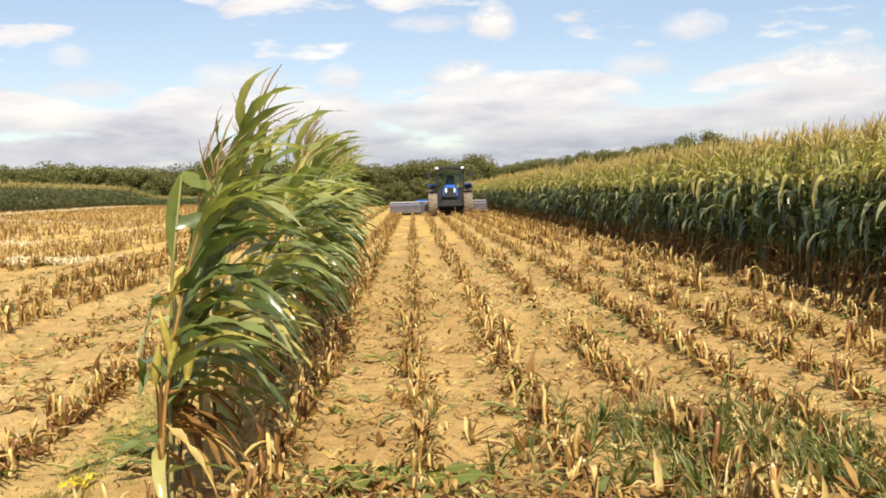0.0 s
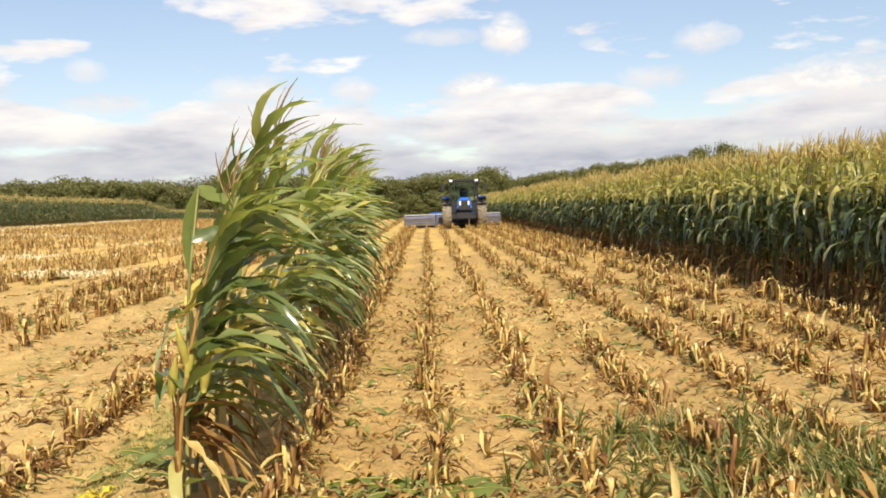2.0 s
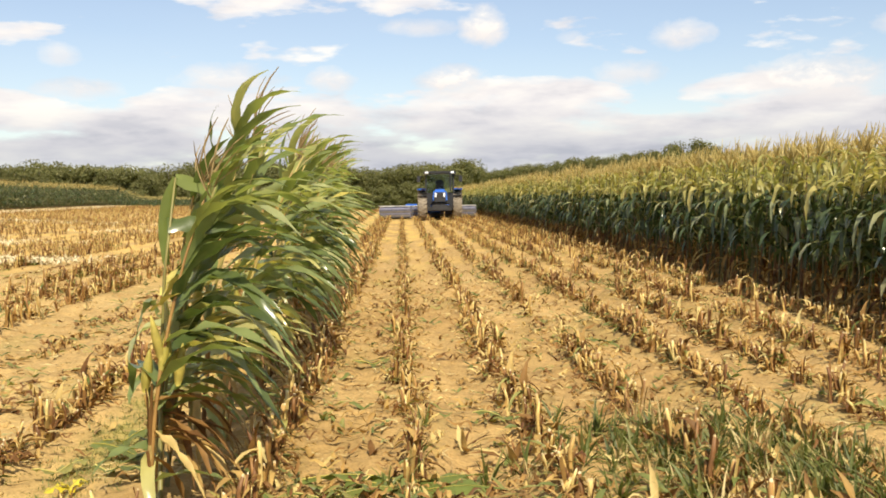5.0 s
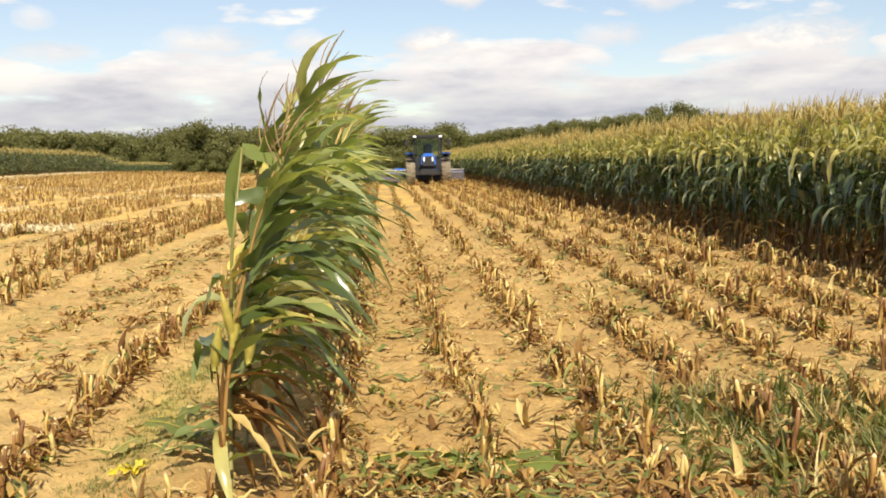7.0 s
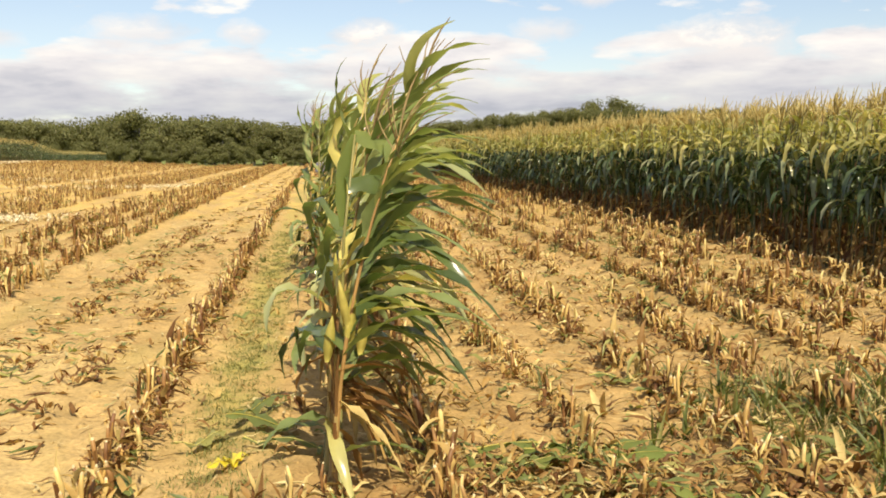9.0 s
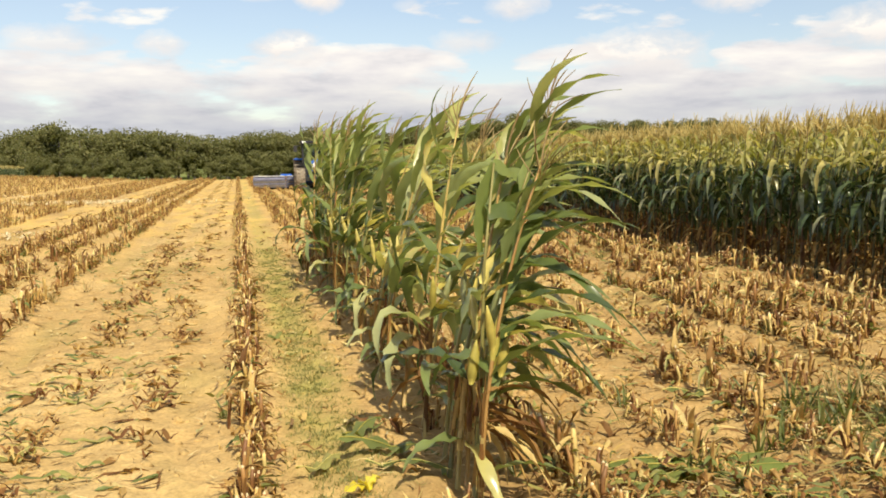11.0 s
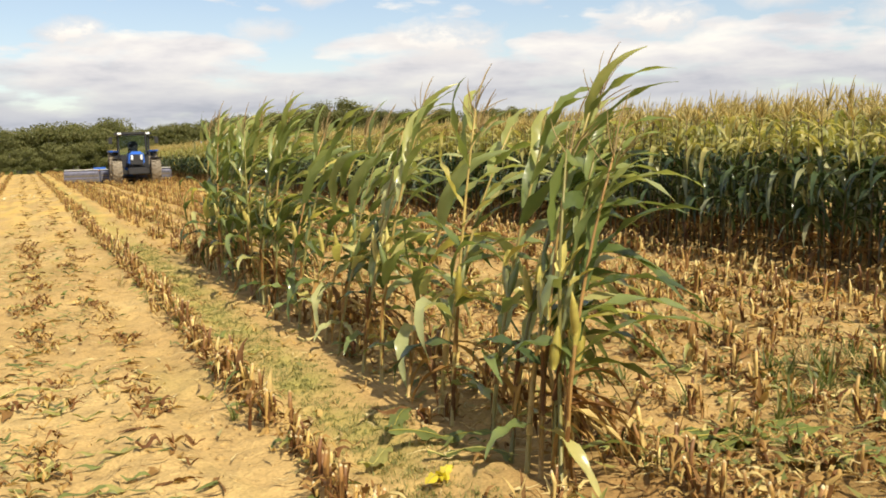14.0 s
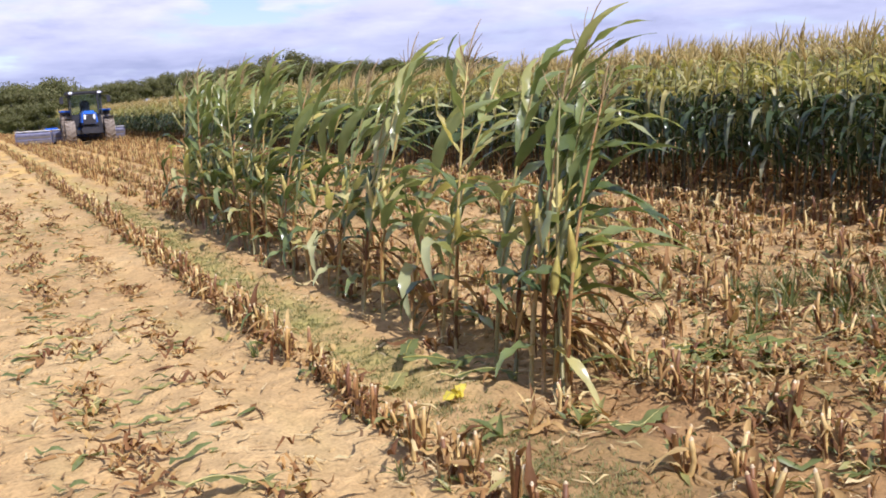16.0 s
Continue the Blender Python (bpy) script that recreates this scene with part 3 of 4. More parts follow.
for n, y in enumerate(row_y):
    x = float(np.interp(y, *ROW_X)) + R.gauss(0, 0.04)
    if n < 10:
        protos.append(thing("corn_plant", front[n], CORN_LABEL, "corn plant", "corn row left standing", pose(x, y, gh(x, y), 0, R.uniform(0, 6))))
    else:
        copy_thing(R.choice(protos[3:]), pose(x, y, gh(x, y), R.uniform(-4, 4), R.uniform(2, 8) if y < 10.8 else R.uniform(-6, 2), R.uniform(-28, 28)))

# a snapped plant before the row's end: its top folds over at a kink, one blade across, one hanging
kink = np.array([0.10, 0.08, 1.62])
u = np.linspace(0, 1, 10)[:, None]
snapped = [("stalk", M_STALK, *tube([np.zeros(3), np.array([0.01, 0.02, 0.55]), np.array([0.04, 0.05, 1.15]), kink], [0.012, 0.011, 0.008, 0.005], 6)),
           ("leaf", M_TOPS, *strip(kink + np.array([0.44, 0.26, -0.25]) * u + np.array([0, 0, 0.03]) * np.sin(u * 3.1), 0.085 * np.clip(1.3 - u[:, 0], 0.1, 1) * np.clip(0.5 + 4 * u[:, 0], 0, 1), (0.2, 0.6, 0.8), 0.25, 1.0)),
           ("leaf", M_TOPS, *strip(kink + np.array([-0.06, 0.03, -0.42]) * u + np.array([-0.03, 0, 0]) * np.sin(u * 3.1), 0.062 * np.clip(1.5 - u[:, 0], 0.1, 1) * np.clip(0.4 + 3 * u[:, 0], 0, 1), (1, 0.3, 0), 0.35, 2.0)),
           ("leaf", M_GREEN, *strip(np.array([0.06, 0.06, 1.40]) + np.array([0.46, 0.15, -0.14]) * u + np.array([0, 0, 0.05]) * np.sin(u * 3.1), 0.09 * np.clip((1 - u[:, 0]) * 2.4, 0.05, 1), (0.2, 0.6, 0.8), 0.3, 3.0)),
           ("leaf", M_GREEN, *strip(np.array([0.02, 0.03, 0.98]) + np.array([-0.12, -0.03, -0.16]) * u + np.array([0, 0, 0.14]) * np.sin(u * 3.1), 0.09 * np.clip((1 - u[:, 0]) * 2.4, 0.05, 1), (0.2, -1, 0.3), 0.3, 4.0)),
           ("leaf", M_FRESH, *strip(np.array([0.02, 0.03, 0.55]) + np.array([0.56, -0.05, -0.12]) * u + np.array([0, 0, 0.10]) * np.sin(u * 3.1), 0.075 * np.clip((1 - u[:, 0]) * 2.4, 0.05, 1), (0.1, -1, 0.4), 0.3, 5.0)),
           ("dry_leaf", M_DRY, *strip(np.array([0.02, 0.02, 0.42]) + np.array([0.34, -0.04, -0.36]) * u + np.array([0, 0, 0.10]) * np.sin(u * 3.1), 0.035 * np.clip((1 - u[:, 0]) * 3, 0.1, 1), (0.2, -1, 0.2), 0.6, 1.5))]
for dx, dy, dz in ((-0.05, -0.03, 0.60), (0.045, -0.04, 0.66), (0.10, 0.0, 0.62)):
    e = np.linspace(0, 1, 7)
    snapped.append(("ear", M_HUSK, *tube(np.array([dx, dy, dz]) + np.array([0.03, 0.0, 0.21]) * e[:, None], [0.010, 0.022, 0.027, 0.027, 0.023, 0.014, 0.003], 6)))
thing("corn_plant", snapped, "green corn plant with a snapped top, hanging blades and yellow ears", "corn plant", "corn row left standing", pose(-1.20, 5.36, gh(-1.20, 5.36)))

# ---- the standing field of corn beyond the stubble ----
field_v = [corn_plant(random.Random(300 + i), R.uniform(1.92, 2.10), 15, 8, 4, R.uniform(0.4, 1.0), 1, 4, True, 0.06, 3.0, M_SHADED_LEAF, 1.0, (0.8, 1.3), tops=M_FIELD_TOP) for i in range(8)]
EDGE = 4.98
near_rows = []
yy = 7.0
while yy < 28.0:
    yy += R.uniform(0.13, 0.20)
    near_rows.append((EDGE + R.gauss(0, 0.04), yy))
fprotos = [thing("corn_plant", p, "green corn plant with yellow tassel at the edge of the field", "corn plant", "corn along the field edge",
                 pose(*near_rows[i], gh(*near_rows[i]), 0, 0, R.uniform(0, 360))) for i, p in enumerate(field_v)]
for x, y in near_rows[8:]:
    copy_thing(R.choice(fprotos), pose(x, y, gh(x, y), R.uniform(-3, 3), R.uniform(-2, 4), R.uniform(-60, 60)))
places = []
for r in range(7):
    x0 = EDGE + ROW * r
    y = -8.0 if r else 28.0
    while y < 112:
        y += R.uniform(0.13, 0.21) * (1.0 if y < 60 else 1.5) * (1.0 if r < 4 else 1.5)
        x = x0 + R.gauss(0, 0.05)
        if y < 7 and r == 0:
            continue
        places.append((x, y, float(gz(x, y)), R.uniform(-1.2, 1.2), R.uniform(0.93, 1.08), R.randrange(8)))
y = -8.0
while y < 7.0:
    y += 0.17
    places.append((EDGE, y, 0.0, R.uniform(-1, 1), 1.0, R.randrange(8)))
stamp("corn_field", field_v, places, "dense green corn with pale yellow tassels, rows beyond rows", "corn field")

# far corn on the other side of the stubble
far_v = [corn_plant(random.Random(500 + i), 2.2, 9, 5, 3, 0.7, 0, 1, True, 0.1, 1.6, M_SHADED_LEAF, tops=M_SHADED_LEAF) for i in range(5)]
places = []
for r in range(6):
    y = 40.0
    while y < 185:
        y += R.uniform(0.25, 0.42)
        x = -27.5 - ROW * 1.2 * r - 0.085 * (y - 60) + R.gauss(0, 0.1)
        places.append((x, y, float(gz(x, y)), R.uniform(0, 6.28), R.uniform(0.95, 1.12) * 1.02, R.randrange(5)))
stamp("distant_corn_field", far_v, places, "dark green corn standing beyond the far side of the stubble", "corn field")

# ---- stubble ----


def stub_plant(rnd, tall=0.24, sides=6, husks=2, lie=0.0, steps=5, stems=1, rise=(-0.2, 1.4), sheaths=2):
    """Cut-off corn stalks of one hill, frayed, with torn brown sheaths."""
    out = []
    for n in range(stems):
        a = rnd.uniform(0, 6.28)
        t = abs(rnd.gauss(0.0, 0.24)) + lie
        d = np.array([math.cos(a) * math.sin(t), math.sin(a) * math.sin(t), math.cos(t)])
        L = tall * rnd.uniform(0.45, 1.2)
        u = np.linspace(0, 1, 5)
        foot = np.array([rnd.gauss(0, 0.022), rnd.gauss(0, 0.06), -0.03]) if n else np.array([0, 0, -0.03])
        line = foot + d * (L * u)[:, None] + np.array([0.02, 0.015, 0]) * (np.sin(u * 5 + a) * 0.6)[:, None]
        r = rnd.uniform(0.0085, 0.0140)
        out.append(("stalk", M_STUB, *tube(line, r * np.array([1.3, 1.05, 0.92, 1.12, 0.75]), sides)))
        if sides == 6 and lie == 0:
            tip = line[-1]
            out.append(("cut_end", M_PITH, *tube([tip - d * 0.004, tip + d * 0.005, tip + d * 0.012], [r * 0.74, r * 0.7, r * 0.2], 6)))
        for i in range(sheaths):      # sheath strips that still hug the stalk
            az = rnd.uniform(0, 6.28)
            off = np.array([math.cos(az), math.sin(az), 0]) * r * 1.3
            top = rnd.uniform(0.35, 1.08)
            uu = np.linspace(0.02, top, steps)
            pts = line[0] + (line[-1] - line[0]) * uu[:, None] + off * (1 + 1.6 * uu ** 3)[:, None] + np.array([0, 0, 0.012])
            out.append(("sheath", M_SHEATH, *strip(pts, rnd.uniform(0.020, 0.036) * (1 - 0.45 * uu), (math.sin(az), -math.cos(az), 0.0), 0.5, rnd.uniform(0, 6))))
        for i in range(husks):
            az = rnd.uniform(0, 6.28)
            s = rnd.uniform(0.05, 0.9)
            p = line[0] + (line[-1] - line[0]) * s
            ln = blow(p, az, rnd.uniform(*rise), rnd.uniform(0.08, 0.22), steps, 1.5, rnd.uniform(4, 18), rnd)
            ln[:, 2] = np.maximum(ln[:, 2], 0.006)
            out.append(("husk_leaf", M_DRY if rnd.random() < 0.8 else M_FRESH, *strip(ln, blade_widths(steps, rnd.uniform(0.014, 0.040), 0.5, rnd), (math.sin(az), -math.cos(az), 0.3), 0.6, rnd.uniform(0, 6))))
    return out


stub_v = [stub_plant(random.Random(700 + i), 0.26, 6, 3, 0.0, 5, 2 + (i % 3)) for i in range(10)]
low_v = [stub_plant(random.Random(740 + i), 0.09, 6, 4, 1.1, 5, 1, (-0.3, 0.3)) for i in range(8)]
far_stub_v = [stub_plant(random.Random(780 + i), 0.28, 3, 2, 0.0, 4, 3, (-0.2, 1.4), 1) for i in range(8)]
STUB_LABEL = "cut-off straw-coloured corn stalk with torn dry sheaths"
stub_protos, things_made, mid, far_places, flat_places = [], 0, [], [], []
for k in range(-44, 7):
    x0 = ROW * k
    wheel = k in (-5, -4, -9, -10, -16, -17)
    thin = {0: 1.5, 3: 1.15, 4: 1.2}.get(k, 1.0)
    y = -4.0
    while y < 113:
        step = R.uniform(0.11, 0.22) * thin
        if y > 30:
            step *= 1.7
        if k < -12:
            if y < 18:
                y = 18.0
            step *= 1.4
        if y > 60:
            step *= 1.5
        y += step
        # gaps where the harvester or a wheel pressed the row down
        gap = noise.noise((x0 * 1.7, y * 0.55, 2.0))
        if gap > 0.22 and R.random() < 0.8 and not (k == -3 and y < 14):
            continue
        if k == -2 and 4.6 < y < 15.7 and R.random() < 0.55:
            continue
        x = (x0 if k != -2 else float(np.interp(y, *ROW_X))) + R.gauss(0, 0.03 if k != -2 else 0.12) + 0.05 * noise.noise((y * 0.3, x0, 7.0))
        if wheel:
            if R.random() < 0.4:
                continue
            x += 0.12
            flat_places.append((x + R.gauss(0, 0.08), y, gh(x, y), R.uniform(0, 6.28), R.uniform(0.7, 1.3), R.randrange(8)))
            continue
        sc = R.uniform(0.65, 1.15) * (0.75 if k == 0 else 1.0)
        spot = (x, y, gh(x, y), R.uniform(0, 6.28), sc, R.randrange(8))
        if k in (-3, -1, 0, 1, 2, 3) and 3.6 < y < 7.6 and things_made < 290:
            things_made += 1
            if len(stub_protos) < 10:
                stub_protos.append(thing("corn_stub", stub_v[len(stub_protos)], STUB_LABEL, "corn stub", "cut corn stubs in rows", pose(x, y, spot[2])))
            else:
                o = copy_thing(R.choice(stub_protos), pose(x, y, spot[2], 0, 0, math.degrees(spot[3])))
                o.scale = (sc, sc, sc)
        elif y < 26:
            mid.append(spot)
            if R.random() < 0.35:
                mid.append((x + R.gauss(0, 0.03), y + R.gauss(0, 0.03), spot[2], R.uniform(0, 6.28), sc * 0.8, R.randrange(8)))
        else:
            far_places.append((*spot[:4], sc * 1.05, spot[5]))
stamp("stubble", stub_v[:8], mid, "rows of brown and straw-coloured cut corn stalks", "stubble")
stamp("far_stubble", far_stub_v, far_places, "rows of straw-coloured stubble running to the field's end", "stubble")
stamp("flattened_stubble", low_v, flat_places, "pressed-down brown corn stubs in a wheel track", "stubble")

# ---- litter on the soil ----


def scrap(rnd, length, width, mat, name, lift=0.02, steps=5):
    a = rnd.uniform(0, 6.28)
    u = np.linspace(-0.5, 0.5, steps)
    bend = rnd.uniform(-1.2, 1.2)
    pts = np.stack([u * length, bend * u * u * length, 0.008 + lift * np.abs(np.sin(u * 4 + a))], 1)
    return [(name, mat, *strip(pts, width * np.clip(1.3 - 2.2 * np.abs(u), 0.15, 1), (0.1, 1, rnd.uniform(-0.5, 0.5)), rnd.uniform(0.1, 0.8), a))]


straw_v = ([scrap(random.Random(900 + i), R.uniform(0.05, 0.16), R.uniform(0.006, 0.018), M_STRAW, "straw", 0.02, 4) for i in range(8)]
           + [scrap(random.Random(920 + i), R.uniform(0.09, 0.24), R.uniform(0.016, 0.04), M_DRY, "leaf", 0.05, 6) for i in range(8)]
           + [scrap(random.Random(940 + i), R.uniform(0.12, 0.32), R.uniform(0.02, 0.045), M_FRESH, "leaf", 0.04, 6) for i in range(5)]
           + [scrap(random.Random(980 + i), R.uniform(0.08, 0.18), R.uniform(0.018, 0.04), M_SHEATH, "leaf", 0.06, 6) for i in range(6)])
places = []
for i in range(9000):
    y = 3.0 + 24.0 * R.random() ** 1.5
    x = R.uniform(-7.5 - 0.2 * y, 4.9)
    if R.random() < 0.55:
        x = ROW * round(x / ROW) + R.gauss(0, 0.16)
    r = R.random()
    k = R.randrange(8) if r < (0.72 if x > -2 else 0.90) else 8 + R.randrange(8) if r < 0.96 else 16 + R.randrange(5)
    places.append((x, y, gh(x, y) + 0.004, R.uniform(0, 6.28), R.uniform(0.7, 1.3), k))
for i in range(4200):     # loose straw and torn leaves on the open soil past the standing row
    y = 3.6 + 14.0 * R.random() ** 1.5
    x = R.uniform(-1.2, 4.8)
    r = R.random()
    k = R.randrange(8) if r < 0.5 else 8 + R.randrange(8) if r < 0.9 else 16 + R.randrange(5)
    places.append((x, y, gh(x, y) + 0.004, R.uniform(0, 6.28), R.uniform(0.6, 1.15), k))
for i in range(1500):     # torn brown scraps caught between the stubs
    y = 3.8 + 8.0 * R.random() ** 1.4
    x = ROW * R.choice((-1, -1, 0, 1, 1, 2, 2, 3, 4, -3, -3)) + R.gauss(0, 0.09)
    k = R.choice((21, 22, 23, 24, 25, 26, 8, 9, 10, 11, 12, 0, 3))
    places.append((x, y, gh(x, y) + R.uniform(0.0, 0.10), R.uniform(0, 6.28), R.uniform(0.5, 1.05), k))
for i in range(105):      # wheel track: clumps of pressed brown leaves, some green ones between
    cy = 3.5 + 18.0 * R.random() ** 1.3
    cx = R.choice((-2.87, -3.48, -3.48, -5.1, -5.75)) + R.gauss(0, 0.07)
    for j in range(R.randrange(5, 15)):
        x, y = cx + R.gauss(0, 0.07), cy + R.gauss(0, 0.11)
        k = 21 + R.randrange(6) if R.random() < 0.75 else 8 + R.randrange(8)
        places.append((x, y, gh(x, y) + R.uniform(0.0, 0.04), R.uniform(0, 6.28), R.uniform(0.6, 1.1), k))
for i in range(200):
    y = 3.5 + 16.0 * R.random() ** 1.4
    x = R.choice((-3.1, -3.5, -3.7)) + R.gauss(0, 0.2)
    places.append((x, y, gh(x, y) + 0.004, R.gauss(0, 0.6) + R.choice((0, 3.14)), R.uniform(0.6, 1.2), 16 + R.randrange(5)))
for i in range(420):      # torn leaves and husks heaped beside the end of the standing row
    a = R.random()
    x, y = -0.65 + 1.7 * a + R.gauss(0, 0.16), 5.25 - 0.55 * a + R.gauss(0, 0.24)
    k = R.choice((R.randrange(8), 8 + R.randrange(8), 8 + R.randrange(8), 21 + R.randrange(6), 16 + R.randrange(5)))
    places.append((x, y, gh(x, y) + R.uniform(0.0, 0.08), R.uniform(0, 6.28), R.uniform(0.6, 1.15), k))
stamp("crop_litter", straw_v, places, "scattered straw, torn husks and leaf scraps on the soil", "crop litter")

# pale straw patches on the open field
places = []
for cx, cy, n, sx, sy in ((-8.8, 23.5, 520, 0.8, 0.3), (-8.6, 44.0, 380, 2.2, 0.8), (-20, 52.0, 500, 4.0, 1.2), (-13.0, 33.0, 160, 1.2, 0.5)):
    for i in range(n):
        x, y = R.gauss(cx, sx), R.gauss(cy, sy)
        places.append((x, y, gh(x, y) + R.uniform(0.0, 0.08), R.uniform(0, 6.28), R.uniform(1.2, 2.2), 8 + R.randrange(4)))
for i in range(1100):
    y = 38.0 + 75.0 * R.random()
    x = -25.6 - 0.085 * (y - 60) + R.gauss(0, 0.5)
    places.append((x, y, gh(x, y) + R.uniform(0.0, 0.12), R.uniform(0, 6.28), R.uniform(2.0, 3.6), 8 + R.randrange(4)))
stamp("straw_patch", [s if i < 8 else [("leaf", M_BLEACHED, s[0][2], s[0][3])] for i, s in enumerate(straw_v)], places, "pale bleached straw lying in patches on the field", "straw")


def clod(rnd):
    c = np.array([(x, y, z) for z in (-1, 1) for y in (-1, 1) for x in (-1, 1)], float)
    c = c * np.array([rnd.uniform(0.6, 1.2), rnd.uniform(0.6, 1.2), rnd.uniform(0.4, 0.8)]) * (1 - 0.35 * (c[:, 2:] > 0)) + np.array([[rnd.gauss(0, 0.2) for _ in range(3)] for _ in range(8)])
    return [("clod", M_SOIL, c, np.array([(0, 1, 5, 4), (1, 3, 7, 5), (3, 2, 6, 7), (2, 0, 4, 6), (4, 5, 7, 6), (0, 2, 3, 1)]))]


places = []
for i in range(9000):
    y = 3.0 + 15.0 * R.random() ** 1.5
    x = R.uniform(-6.5, 4.9)
    places.append((x, y, gh(x, y), R.uniform(0, 6.28), 0.007 + 0.030 * R.random() ** 3, R.randrange(6)))
stamp("soil_crumbs", [clod(random.Random(960 + i)) for i in range(6)], places, "loose ochre crumbs and clods of dry soil", "soil")

# ---- weeds and regrowth ----


def weed(rnd, blades=12, tall=0.28, mat=M_WEED, width=0.016, steps=5):
    out = []
    for i in range(blades):
        az = rnd.uniform(0, 6.28)
        ln = blow((rnd.gauss(0, 0.02), rnd.gauss(0, 0.02), -0.01), az, rnd.uniform(0.5, 1.4), tall * rnd.uniform(0.5, 1.2), steps, 1.2, rnd.uniform(1, 6), rnd)
        ln[:, 2] = np.maximum(ln[:, 2], 0.0)
        out.append(("blade", mat, *strip(ln, blade_widths(steps, width * rnd.uniform(0.6, 1.4), 0.1, rnd), (math.sin(az), -math.cos(az), 0.2), 0.4)))
    return out


weed_v = [weed(random.Random(1000 + i), 16, 0.26, M_STRAW if i == 0 else M_WEED, 0.014) for i in range(5)] + [weed(random.Random(1010 + i), 9, 0.055, M_GRASS, 0.005, 3) for i in range(4)] + [weed(random.Random(1020 + i), 6, 0.26, M_FRESH if i % 2 else M_DRY, 0.035) for i in range(4)]
places = []
for i in range(250):
    x, y = R.gauss(1.85, 0.55), R.gauss(5.75, 0.62)
    places.append((x, y, gh(x, y), R.uniform(0, 6.28), R.uniform(0.4, 1.05), R.choice((0, 1, 2, 3, 4, 9, 10))))
for i in range(3600):
    y = 3.5 + 16 * R.random() ** 1.3
    x = R.gauss(-1.80, 0.15)
    places.append((x, y, gh(x, y), R.uniform(0, 6.28), R.uniform(0.35, 1.0), 5 + R.randrange(4)))
for i in range(9):       # leafy tufts at the foot of the row's end
    x, y = R.gauss(-1.38, 0.12), R.gauss(5.05, 0.12)
    places.append((x, y, gh(x, y), R.uniform(0, 6.28), R.uniform(0.6, 1.0), 9 + R.randrange(4)))
for i in range(380):
    y = 4.0 + 30 * R.random() ** 1.3
    k = R.choice((0, 0, 2, 3, 3, -3, -6, -6, -7, -8, -1, 4))
    x = ROW * k + R.gauss(0, 0.12)
    places.append((x, y, gh(x, y), R.uniform(0, 6.28), R.uniform(0.35, 0.85), R.choice((0, 1, 2, 3, 4, 9, 10, 11, 12))))
stamp("weeds", weed_v, places, "green weeds and torn fresh leaves between the stubble", "weeds")

# ---- single leaves that lie on the soil ----


def fallen_leaf(name, x, y, turn, length, width, mat, label, arch=0.05, seed=1):
    rnd = random.Random(seed)
    n = 14
    u = np.linspace(0, 1, n)
    pts = np.stack([(u - 0.5) * length, 0.06 * np.sin(u * 3.0 + seed) * length, 0.03 + arch * np.abs(np.sin(u * 4.2 + seed * 0.7))], 1)
    v, f = strip(pts, width * np.clip(0.5 + 2 * u, 0, 1) * np.clip((1 - u) * 3, 0.05, 1), (0, 1, rnd.uniform(-0.2, 0.2)), 0.16, seed)
    root = new(name)
    tagged(root, label, "corn leaf")
    ob = new("blade", raw_mesh("blade", v, f, [mat]))
    rib = new("midrib", raw_mesh("midrib", *tube(pts + np.array([0, 0, 0.002]), 0.004 * (1.1 - u), 4), [M_HUSK]))
    ob.parent = rib.parent = root
    root.matrix_basis = pose(x, y, gh(x, y), 0, 0, turn)
    return root


GL = "long fresh green corn leaf lying on the soil"
for i, (x, y, t, L, w) in enumerate([(-0.06, 5.50, 3, 0.95, 0.15), (0.08, 5.40, -5, 0.80, 0.14), (-0.26, 5.37, 12, 0.60, 0.12), (0.15, 4.85, -35, 0.66, 0.10), (0.45, 4.70, 30, 0.55, 0.09),
                                    (-1.52, 6.05, -35, 0.62, 0.08), (-1.60, 6.50, 60, 0.50, 0.08), (-1.45, 5.80, -20, 0.5, 0.06), (1.85, 10.3, 10, 0.60, 0.08), (0.60, 6.95, -15, 0.36, 0.07),
                                    (-0.25, 9.4, 10, 0.45, 0.08), (-3.48, 6.68, 20, 0.30, 0.09), (-3.55, 8.5, 5, 0.5, 0.06), (-3.1, 4.9, -10, 0.45, 0.06), (-1.15, 4.75, 20, 0.5, 0.07), (-1.89, 6.11, 42, 0.38, 0.07), (-2.20, 5.38, -60, 0.34, 0.08), (-0.75, 4.35, -50, 0.42, 0.08)]):
    fallen_leaf("fallen_corn_leaf", x, y, t, L, w * (1.0 if i < 3 else 1.25), M_BIG if i < 5 else M_FRESH, GL, 0.045, i + 1)
fallen_leaf("fallen_yellow_leaf", -1.735, 5.61, 25, 0.20, 0.075, M_YELLOW, "bright yellow scrap of corn leaf on bare soil", 0.03, 5)
fallen_leaf("fallen_yellow_leaf", -1.69, 5.63, 40, 0.14, 0.06, M_YELLOW, "bright yellow scrap of corn leaf on bare soil", 0.04, 7)

# ---- trees ----


